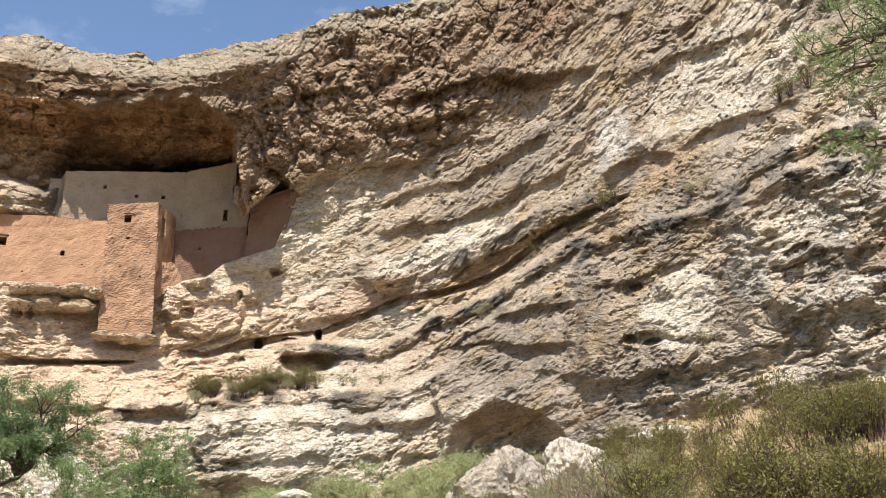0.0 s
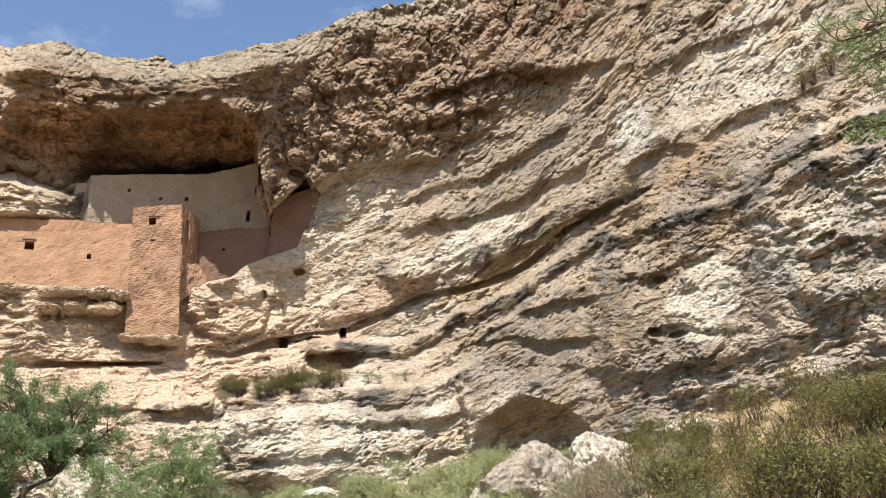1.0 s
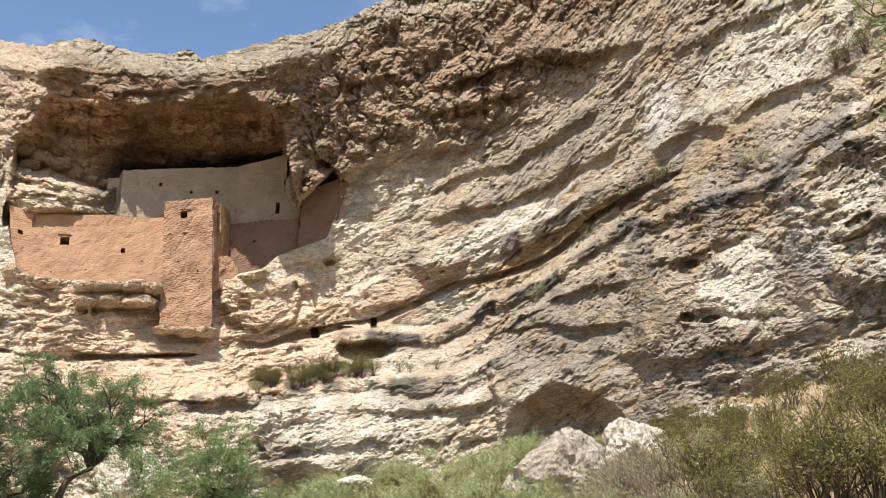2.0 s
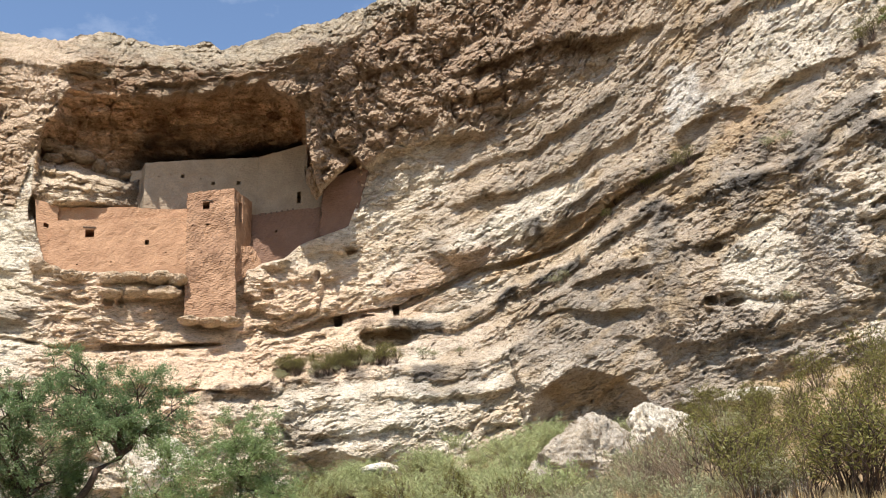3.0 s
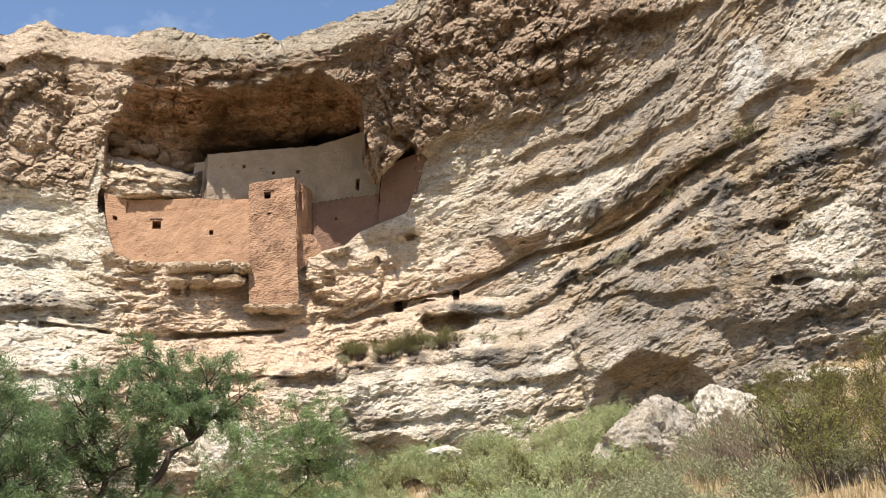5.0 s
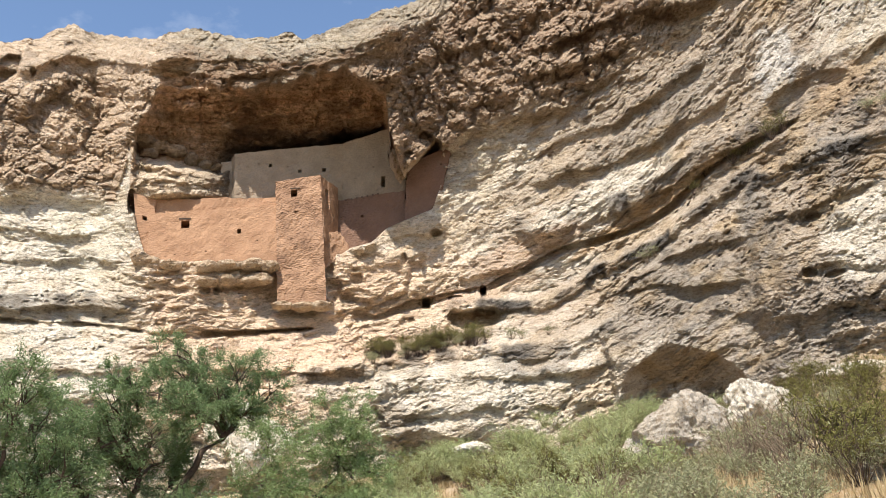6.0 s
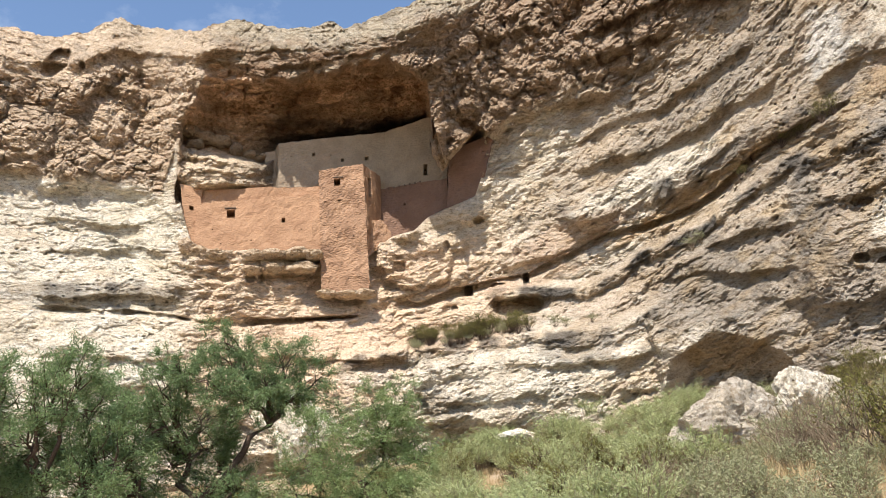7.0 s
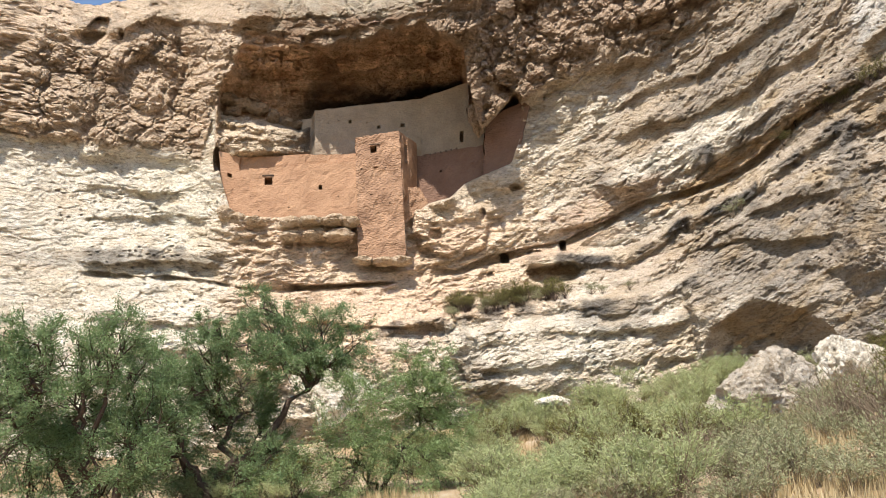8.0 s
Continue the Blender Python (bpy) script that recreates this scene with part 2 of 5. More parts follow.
class Face:
    """Adds up how far the rock stands proud of the plain face, in metres."""

    def __init__(self, u, v):
        self.u, self.v = u, v
        self.p = np.zeros_like(u)
        self.wob = 0.30 * fbm(u * 0.8, v * 0.8, 4, 5, 0.55) + 0.12 * fbm(u * 3.1, v * 3.1, 4, 9, 0.6)
        self.patina = np.zeros_like(u)

    def window(self, line, soft=1.2):
        us = [q[0] for q in line]
        return smooth(min(us) - 0.1, min(us) + soft, self.u) * (1 - smooth(max(us) - soft, max(us) + 0.1, self.u))

    def ledge(self, line, out=1.2, lip=0.5, under=1.0, up=1.5, down=1.6, stain=0.6):
        """A bed that sticks out: a shelf above it, an upright lip, and a hollow underneath."""
        s = self.v + self.wob - along(line, self.u)
        # the bed breaks off and comes back along its length
        seed = int(abs(line[0][0] * 37 + line[0][1] * 91))
        w = self.window(line) * np.clip(0.72 + 0.75 * fbm(self.u * 0.45, self.v * 0.12, 3, seed, 0.6), 0.35, 1.3)
        shelf = out * np.exp(-np.clip(s, 0, None) / up)
        below = -under * smooth(-lip, -lip - 0.22, s) * (1 - smooth(-lip - 0.35, -lip - 0.35 - down, s)) + out * (1 - smooth(-lip, -lip - down * 1.1, s))
        self.p += w * np.where(s > 0, shelf, np.where(s > -lip, out, below))
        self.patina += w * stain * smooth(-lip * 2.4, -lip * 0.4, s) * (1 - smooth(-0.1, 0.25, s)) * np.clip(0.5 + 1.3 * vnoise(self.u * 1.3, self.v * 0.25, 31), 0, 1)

    def terrace(self, line, out, shelf=0.8, under=0.4, stain=0.5, soft=3.0):
        """A step in the face: all the rock below the line stands forward, with a shelf on top of it."""
        s = self.v + self.wob - along(line, self.u)
        w = self.window(line, soft)
        self.p += w * out * (1 - smooth(0.0, shelf, s))
        self.p -= w * under * smooth(-0.4, -0.7, s) * (1 - smooth(-0.8, -2.0, s))
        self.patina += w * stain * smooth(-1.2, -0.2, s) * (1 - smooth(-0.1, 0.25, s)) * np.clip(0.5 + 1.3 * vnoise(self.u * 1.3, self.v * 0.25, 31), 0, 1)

    def hollow(self, u0, v0, ru, rv, deep, square=2.0, tilt=0.0):
        """A hole or cave with rounded sides."""
        du, dv = self.u - u0, self.v - v0 - tilt * (self.u - u0)
        q = (np.abs(du / ru) ** square + np.abs(dv / rv) ** square) + 1.3 * self.wob
        self.p -= deep * (1 - smooth(0.55, 1.05, q))

    def band(self, top, bottom, deep, roof=0.3, floor=0.8, broken=0.0):
        """A recess between two lines, sharp at the roof and easing out at the floor."""
        t, b = along(top, self.u) + self.wob * 0.5, along(bottom, self.u)
        w = self.window(top)
        k = smooth(t, t - roof, self.v) * smooth(b, b + floor, self.v)
        gap = 1 - broken * smooth(-0.1, 0.2, vnoise(self.u * 0.9, self.u * 0, 33))
        self.p -= deep * w * k * gap

    def wedge(self, line, deep, drop):
        """A cave whose roof slants back from the line down to a dark foot."""
        s = along(line, self.u) + 0.5 * self.wob - self.v
        self.p -= self.window(line, 0.4) * deep * np.clip(s / drop, 0, 1) ** 0.8

    def edge(self, line, out, width, soft=0.5):
        """An upright corner: the rock to the east of the line stands forward, and falls back again over width."""
        vs = [q[1] for q in line]
        e = np.interp(self.v, *zip(*sorted((q[1], q[0]) for q in line))) + self.wob * 1.5
        w = smooth(min(vs) - 0.6, min(vs) + 0.6, self.v) * (1 - smooth(max(vs) - 1.2, max(vs) + 0.4, self.v))
        s = self.u - e
        self.p += out * w * smooth(-soft, 0.1, s) * (1 - smooth(width * 0.25, width, s))


BENCH = [(-33.28, 19.83), (-32.94, 20.35), (-31.95, 17.25), (-23.32, 17.30), (-22.98, 14.48), (-20.34, 14.40), (-19.84, 17.44), (-18.22, 17.92), (-16.67, 18.23), (-15.56, 19.18), (-13.72, 19.84), (-12.12, 20.35), (-10.38, 24.13)]
ROOF = [(-33.34, 21.27), (-33.25, 24.71), (-32.92, 25.81), (-32.13, 27.12), (-31.14, 29.37), (-27.52, 28.74), (-24.73, 28.59), (-20.17, 29.47), (-18.14, 29.96), (-16.04, 28.91), (-14.98, 28.20), (-14.89, 25.79), (-14.92, 22.83), (-14.02, 22.63), (-13.47, 23.21), (-12.55, 23.76), (-11.90, 24.55), (-10.47, 24.98), (-10.14, 23.96)]
FLOOR = [(-33.32, 20.84), (-33.23, 24.10), (-30.87, 23.74), (-27.37, 23.29), (-26.18, 24.21), (-20.35, 24.57), (-15.23, 25.66), (-14.71, 22.82), (-14.11, 23.09), (-12.45, 23.49), (-10.54, 24.22)]


WHITE, GREY, OCHRE, PINK = (0.86, 0.80, 0.69), (0.36, 0.325, 0.28), (0.58, 0.40, 0.22), (0.70, 0.53, 0.40)
# stained and bleached parts of the face, with sunlit whites and shaded greys painted in on the east: bearing, rise,
# half width, half height, dip, colour, strength
BLOTCHES = [
    (16.08, 14.70, 2.6, 3.2, 0.0, WHITE, 0.9), (21.51, 28.96, 6.5, 3.2, 0.35, WHITE, 0.8), (-0.76, 19.56, 6.5, 1.3, 0.38, WHITE, 0.9), (-7.69, 22.67, 3.6, 2.2, 0.4, WHITE, 0.6),
    (-12.23, 7.71, 7.5, 2.4, 0.05, WHITE, 0.85), (-4.51, 15.04, 4.0, 0.8, 0.35, WHITE, 0.6), (26.68, 18.77, 4.0, 2.6, 0.3, WHITE, 0.7), (25.52, 13.30, 4.0, 2.0, 0.1, WHITE, 0.7), (12.89, 26.07, 1.6, 3.0, 0.6, (0.74, 0.71, 0.66), 0.9), (20.63, 16.64, 1.6, 3.0, 0.0, (0.66, 0.62, 0.56), 0.8),
    (3.89, 12.50, 4.5, 2.6, 0.3, GREY, 0.55), (9.97, 16.15, 1.0, 3.4, 0.0, GREY, 0.75), (23.30, 12.24, 1.5, 2.6, 0.0, GREY, 0.6), (22.06, 22.27, 3.4, 1.0, 0.5, GREY, 0.85), (14.82, 20.13, 2.6, 0.8, 0.2, GREY, 0.8), (6.06, 25.16, 6.0, 1.5, 0.6, GREY, 0.5),
    (-15.40, 6.06, 1.4, 1.4, 0.0, GREY, 0.6), (-5.90, 9.65, 3.2, 0.9, 0.0, GREY, 0.6), (-37.59, 14.09, 7.0, 0.7, 0.0, GREY, 0.55),
    (3.00, 18.63, 5.0, 0.7, 0.45, OCHRE, 0.75), (8.33, 21.03, 3.0, 0.8, 0.5, OCHRE, 0.45), (-5.90, 16.73, 4.5, 1.4, 0.3, PINK, 0.75), (-8.52, 14.47, 4.0, 0.7, 0.15, PINK, 0.6), (-4.44, 12.36, 3.5, 0.7, 0.15, (0.74, 0.62, 0.50), 0.6), (3.53, 7.94, 3.2, 1.3, 0.0, (0.46, 0.36, 0.245), 0.9), (-9.89, 12.47, 1.9, 0.7, 0.0, (0.50, 0.38, 0.25), 0.8), (16.55, 23.63, 1.6, 1.2, 0.4, (0.48, 0.36, 0.27), 0.7),
    (-22.05, 11.28, 6.0, 1.2, 0.0, (0.90, 0.69, 0.52), 0.8), (-35.43, 18.27, 3.0, 3.0, 0.0, (0.86, 0.81, 0.68), 0.6), (-20.61, 8.59, 2.0, 0.8, 0.0, (0.78, 0.68, 0.56), 0.8),
]


def rock_noise(u, h, v, brown, pale, rough):
    """Beds, blocks and grain of the broken rock, in metres."""
    p = np.zeros_like(u)
    wu = u + 0.6 * fbm(u * 0.5, v * 0.5, 4, 141) + 0.12 * fbm(u * 3, v * 3, 3, 142)
    wh = h + 0.7 * fbm(u * 0.14, h * 0.25, 3, 41) + 0.25 * fbm(u * 0.7, h * 0.7, 4, 43) + 0.08 * fbm(u * 3, h * 3, 3, 44)
    for thick, amp, run, seed in ((2.3, 0.22, 3.6, 1), (0.95, 0.27, 1.7, 2), (0.42, 0.20, 0.9, 3), (0.2, 0.11, 0.5, 4)):
        y = wh / thick + 0.45 * vnoise(u / run, h * 0.2, 60 + seed)
        layer, frac = np.floor(y), y - np.floor(y)
        jut = vnoise(wu / run + layer * 5.3, layer * 3.7, 70 + seed)
        nxt = vnoise(wu / run + (layer + 1) * 5.3, (layer + 1) * 3.7, 70 + seed)
        jut = jut + (nxt - jut) * smooth(0.84, 1.0, frac)
        here = smooth(-0.35, 0.35, fbm(u * 0.25 + seed * 9, h * 0.5, 3, 160 + seed))
        p += amp * (0.8 * jut - 0.9 * np.abs(2 * frac - 1) ** 12 * here) * (0.5 + 0.6 * pale) * (0.4 + 0.8 * rough)
    # sharp-edged crags on the pale beds, rounded knobs with creases between them on the brown rock
    sharp, knob, keep = np.zeros_like(u), np.zeros_like(u), np.ones_like(u)
    for k in range(7):
        size, ang = 3.2 / 1.9 ** k, 0.6 + 1.1 * k
        x, y = wu / size, wh * 1.65 / size
        x2, y2 = wu / size, (0.6 * v + 0.4 * wh) * 1.2 / size
        c, sn = math.cos(ang), math.sin(ang)
        n = vnoise(x * c - y * sn + 3.1 * k, x * sn + y * c, 400 + k)
        ridge = 1 - 2.2 * np.abs(n)
        sharp += 0.30 * 0.68 ** k * ridge * keep
        keep = np.clip(0.55 + 0.65 * ridge, 0.3, 1)
        n = vnoise(x2 * c - y2 * sn - 7.7 * k, x2 * sn + y2 * c, 420 + k)
        knob += 0.75 * 0.66 ** k * (1.9 * np.abs(n) - 0.75)
    p += (0.55 + 0.75 * rough) * (pale * sharp + brown * (knob + 0.35 * sharp))
    # broken blocks that stand at different depths
    for size, amp, seed in ((2.2, 0.60, 7), (1.0, 0.36, 8), (0.45, 0.18, 9)):
        d1, d2, val = cells(wu / size, wh * 1.45 / size, seed)
        p += amp * (0.6 * pale + 0.9 * brown) * (1.4 * (val - 0.5) * smooth(0.0, 0.09, d2 - d1) - 0.35 * d1) * rough
    # open joints between the rounded blocks of the brown rock, and short cracks in the pale beds
    for size, deep, seed in ((1.5, 0.46, 17), (0.7, 0.28, 18)):
        d1, d2, val = cells(wu / size + 0.25 * fbm(u * 1.7, v * 1.7, 3, 150), (0.6 * v + 0.4 * wh) * 1.25 / size, seed)
        joint = (1 - smooth(0.02, 0.13, d2 - d1)) * smooth(-0.25, 0.2, fbm(u * 0.4, v * 0.4, 3, 151 + seed))
        p -= deep * joint * (brown + 0.35 * pale * rough)
    p += 0.5 * fbm(u * 0.3, v * 0.3, 4, 91) + 0.10 * fbm(u * 5.0, h * 6.5, 3, 92, 0.65)
    return p


def cliff_face(u, v):
    """Level distance of the rock at u, v, and its colour."""
    f = Face(u, v)
    h = v - strata(u)
    brow = along(RIM, u)
    brown_line = along(BROWN, u) + 0.6 * fbm(u * 0.6, v * 0.6, 4, 21)
    slack = smooth(-10, 0, u)
    brown = smooth(0, 1, (v - brown_line + 0.35 + 2.0 * slack) / (0.8 + 3.2 * slack))
    east = smooth(-5, 8, u)
    west = 1 - smooth(-36, -31.5, u)
    mid = (1 - east) * (1 - west)
    # the lean of the whole face
    d = np.interp(u, *zip(*DIST))
    d = d + 0.16 * np.clip(v - 3, 0, 16) + mid * (0.30 * np.clip(v - 9, 0, 4) + 0.24 * np.clip(v - 15, 0, 8) * smooth(-12.5, -6, u))
    d = d - mid * 0.30 * np.clip(14 - v, 0, 7)
    steep = 1 - smooth(9, 16, u)
    d = d + east * (0.25 * np.clip(v - 9, 0, 12) + 0.42 * np.clip(v - 21, 0, 60) - 0.30 * steep * np.clip(v - 21, 0, 40))
    d = d + west * (0.62 * np.clip(v - 7, 0, 13) + 0.36 * np.clip(v - 20, 0, 12))
    hang = np.interp(u, [-60, -40, -35, -31, -28, -26.5, -24.5, -18, -14.2, -11.5, -8, 4, 14], [1.0, 1.0, 0.8, -0.6, 0.4, 1.2, 2.5, 5.2, 5.8, 2.6, 1.4, 1.4, 0.0])
    d = d - brown * hang
    d = d + 1.1 * np.clip(v - brow + 1.5, 0, 3)
    # ---- the great alcove and the bench on which the dwelling stands
    t, b, fl = along(ROOF, u) + 1.3 * f.wob, along(BENCH, u), along(FLOOR, u)
    w = smooth(-33.1, -32.75, u) * (1 - smooth(-11.6, -11.0, u))
    inside = w * smooth(b - 0.1, b + 0.15, v) * (1 - smooth(t - 0.5, t + 0.15, v))
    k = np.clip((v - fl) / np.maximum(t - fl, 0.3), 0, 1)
    shelf = np.interp(u, [-33, -28, -26.6, -25.6, -12, -9], [1.2, 1.6, 3.0, 5.6, 6.6, 4.6])
    ledges = (1 - smooth(-26.6, -25.6, u)) * smooth(18.8, 20.0, v) * (1 - smooth(fl - 0.5, fl + 0.3, v))
    shelf = shelf * (1 - 0.30 * ledges) + 1.7 * (1 - smooth(20.6, 21.3, v)) * (1 - smooth(-26, -25, u))
    f.p -= inside * (shelf + smooth(fl - 0.8, fl, v) * 3.4 * (1 - k) ** 0.8 - 1.4 * k)
    # ---- the ledges, from the rim down
    f.ledge([(-43.08, 28.35), (-40.35, 28.63), (-37.55, 29.77), (-33.78, 29.94), (-31.04, 29.90), (-27.41, 29.50), (-24.09, 29.98), (-20.26, 30.53), (-18.08, 30.94), (-15.42, 31.67), (-11.41, 32.32)], 0.9, 0.35, 0.9, 1.0, 0.8, 0.2)
    f.ledge([(-32.24, 30.43), (-27.41, 30.57), (-21.53, 31.04), (-18.05, 31.67), (-12.69, 32.76)], 0.6, 0.3, 0.6, 0.8, 0.8, 0.1)
    f.ledge([(-31.40, 28.89), (-27.52, 28.48), (-24.74, 28.37), (-20.18, 29.22), (-17.72, 29.77)], 1.2, 0.35, 0.8, 1.2, 0.8, 0.2)
    f.ledge([(-30.97, 27.28), (-27.35, 27.19), (-24.95, 27.12), (-22.48, 27.08), (-19.95, 27.59), (-16.54, 27.89)], 1.0, 0.2, 1.4, 1.2, 0.8, 0.0)
    f.ledge([(-28.18, 26.09), (-24.96, 26.01), (-21.66, 26.49), (-18.29, 26.89), (-15.06, 27.00)], 0.9, 0.3, 0.8, 1.2, 0.8, 0.0)
    f.ledge([(-3.00, 30.80), (1.46, 31.54), (5.05, 31.91), (8.52, 31.42), (12.93, 31.83)], 1.3, 0.45, 1.7, 1.0, 1.0, 0.1)
    f.ledge([(-18.62, 28.97), (-14.60, 29.83), (-10.83, 31.12), (-7.37, 31.57), (-3.84, 32.00)], 1.0, 0.5, 1.2, 1.0, 1.0, 0.1)
    f.ledge([(-3.08, 29.12), (0.00, 29.57), (2.66, 29.98)], 1.3, 0.5, 1.4, 0.9, 0.9, 0.0)
    f.ledge([(-10.37, 25.12), (-7.70, 25.64), (-5.31, 26.51), (-2.62, 26.55), (-0.52, 26.69), (2.22, 28.09)], 0.8, 0.3, 0.7, 0.8, 0.8, 0.1)
    f.ledge([(-4.03, 23.79), (-0.83, 24.68), (2.09, 25.16), (5.12, 26.45), (8.92, 27.80)], 0.7, 0.3, 0.9, 1.0, 0.9, 0.5)
    f.ledge([(-5.33, 21.66), (-1.97, 22.39), (0.85, 22.36), (3.75, 23.19), (6.68, 24.30), (9.94, 25.41)], 0.8, 0.35, 0.9, 1.2, 0.9, 0.5)
    # the long bed that climbs from the two small doorways to the east, with a deep crevice below it
    f.ledge([(-7.02, 19.34), (-4.63, 18.97), (-1.62, 19.07), (0.32, 19.64), (2.21, 19.96), (4.69, 20.75), (6.57, 21.67), (9.35, 22.46), (12.07, 23.29)], 1.6, 0.9, 0.9, 1.3, 1.5, 1.0)
    f.band([(-18.49, 13.60), (-16.54, 13.38), (-14.11, 14.24), (-11.30, 14.58), (-8.88, 14.85), (-5.99, 15.89), (-2.96, 17.02), (0.52, 17.33), (2.69, 17.93), (4.62, 18.75), (7.19, 20.52), (8.84, 21.22), (13.97, 22.71)], [(-18.52, 12.95), (-16.56, 12.85), (-14.17, 13.36), (-11.35, 13.89), (-8.96, 14.08), (-6.08, 15.13), (-3.05, 16.34), (0.43, 16.66), (2.58, 17.19), (4.48, 17.94), (7.04, 19.73), (8.72, 20.58), (13.84, 22.10)], 1.3, 0.12, 0.3, 0.3)
    f.hollow(-6.65, 17.11, 4.5, 1.3, -0.8, 2.0, 0.3)
    # the terrace below the crevice and its streaked rim
    f.terrace([(-11.87, 13.39), (-11.28, 13.81), (-9.37, 13.93), (-7.43, 13.49), (-4.70, 13.45), (-2.25, 14.33), (-0.98, 15.21), (1.02, 15.75), (3.02, 16.37), (5.51, 17.77), (7.96, 19.08), (11.09, 20.27)], 2.0, 0.7, 0.7, 1.1, 1.5)
    f.ledge([(-12.00, 13.21), (-11.29, 13.73), (-9.37, 13.89), (-7.25, 13.40)], 1.3, 0.45, 1.6, 0.8, 0.9, 0.7)
    # the terrace with bushes, and the white wall under it
    f.terrace([(-23.01, 9.15), (-20.56, 10.09), (-17.11, 9.91), (-15.14, 10.47), (-12.78, 10.70), (-8.89, 10.63), (-5.04, 10.52), (-2.72, 10.74), (-0.71, 11.58), (0.87, 12.14)], 2.4, 0.8, 0.35, 0.8, 1.5)
    f.ledge([(-8.94, 10.10), (-5.87, 9.91), (-3.18, 10.03), (-1.05, 10.49)], 0.5, 0.25, 0.6, 0.5, 0.6, 0.7)
    f.ledge([(-7.90, 8.88), (-5.24, 8.73), (-2.96, 8.81), (-1.05, 9.07)], 0.5, 0.25, 0.6, 0.5, 0.6, 0.7)
    f.ledge([(-14.46, 8.99), (-11.74, 9.11), (-9.05, 8.98), (-6.78, 8.60)], 0.4, 0.3, 0.4, 0.6, 0.8, 0.2)
    f.ledge([(-16.12, 6.85), (-12.30, 6.89), (-9.24, 6.92), (-5.46, 6.80), (-1.72, 6.83)], 0.4, 0.3, 0.4, 0.8, 0.8, 0.2)
    f.ledge([(-17.17, 8.71), (-15.20, 9.42), (-12.86, 9.64)], 0.9, 0.5, 0.3, 1.0, 1.2, 0.3)
    f.band([(-22.99, 9.82), (-20.57, 9.64), (-17.49, 9.93)], [(-23.02, 8.33), (-20.61, 8.37), (-17.55, 8.73)], 0.9, 0.15, 0.8)
    # beds under the dwelling
    f.ledge([(-30.64, 14.48), (-28.07, 14.23), (-23.53, 14.27), (-20.04, 14.16), (-17.27, 14.49), (-14.88, 14.67), (-12.86, 15.00)], 0.35, 0.9, 0.1, 0.5, 1.0, 0.15)
    f.band([(-28.97, 12.86), (-28.05, 12.78), (-26.57, 12.68), (-24.31, 12.71), (-22.98, 12.74), (-20.47, 12.73)], [(-28.96, 12.28), (-28.05, 12.04), (-26.57, 12.16), (-24.32, 12.33), (-22.98, 12.37), (-20.48, 12.43)], 1.4, 0.1, 0.2, 0.2)
    f.ledge([(-33.11, 13.30), (-30.25, 13.09), (-28.05, 12.93), (-23.55, 12.91), (-19.69, 13.08)], 0.6, 0.3, 0.7, 0.6, 0.8, 0.1)
    f.terrace([(-41.65, 12.67), (-37.51, 12.80), (-33.08, 12.58), (-30.23, 12.14), (-27.31, 11.88), (-23.56, 12.08), (-18.92, 12.66), (-15.78, 12.88)], 0.8, 0.3, 0.0, 0.0, 1.5)
    f.band([(-31.87, 16.89), (-29.59, 16.93), (-26.57, 16.83), (-23.48, 16.92)], [(-31.84, 16.01), (-29.58, 16.11), (-26.57, 16.20), (-23.49, 16.24)], 0.4, 0.1, 0.15, 0.5)
    f.ledge([(-28.08, 16.27), (-26.57, 16.12), (-23.30, 16.31)], 0.6, 0.5, 0.8, 0.3, 0.5, 0.0)
    f.ledge([(-31.61, 10.41), (-28.03, 10.64), (-23.59, 10.21), (-20.55, 10.39)], 0.5, 0.3, 0.5, 0.6, 0.9, 0.1)
    # white beds in the west
    f.ledge([(-42.37, 20.93), (-39.07, 21.20), (-35.58, 21.13), (-33.74, 20.45)], 0.9, 0.3, 0.3, 0.8, 0.8, 0.1)
    f.ledge([(-42.19, 19.00), (-38.92, 19.04), (-36.17, 18.95), (-34.05, 19.24)], 0.6, 0.3, 0.6, 0.8, 0.8, 0.3)
    f.ledge([(-42.03, 17.14), (-38.79, 17.16), (-35.39, 17.56), (-33.25, 17.21)], 0.7, 0.3, 0.7, 1.0, 0.8, 0.4)
    f.ledge([(-41.83, 14.83), (-38.96, 14.85), (-35.96, 15.18), (-32.45, 14.83)], 1.0, 0.9, 0.9, 1.0, 0.9, 0.9)
    f.band([(-41.71, 13.34), (-39.82, 13.29), (-37.54, 13.22), (-35.18, 13.20), (-31.67, 12.66)], [(-41.67, 12.87), (-39.79, 12.87), (-37.51, 12.73), (-35.16, 12.77), (-31.66, 12.29)], 1.1, 0.1, 0.2, 0.5)
    f.ledge([(-41.51, 10.89), (-38.68, 10.84), (-35.05, 10.58), (-31.62, 10.77)], 0.6, 0.4, 0.7, 0.8, 0.9, 0.2)
    f.ledge([(-41.33, 8.72), (-38.23, 8.72), (-34.98, 8.89), (-30.86, 8.61)], 0.6, 0.4, 0.6, 0.8, 0.9, 0.2)
    # steps on the floor of the alcove
    f.ledge([(-32.54, 22.77), (-30.08, 22.82), (-28.15, 22.67), (-26.38, 22.86)], 0.7, 0.35, 0.6, 0.5, 0.5, 0.0)
    f.ledge([(-32.32, 21.69), (-30.06, 21.94), (-28.14, 21.78), (-26.26, 21.90)], 0.7, 0.35, 0.5, 0.5, 0.5, 0.0)
    f.ledge([(-32.38, 23.58), (-30.86, 23.52), (-28.93, 23.31), (-26.97, 23.15)], 0.7, 0.3, 0.6, 0.4, 0.5, 0.0)
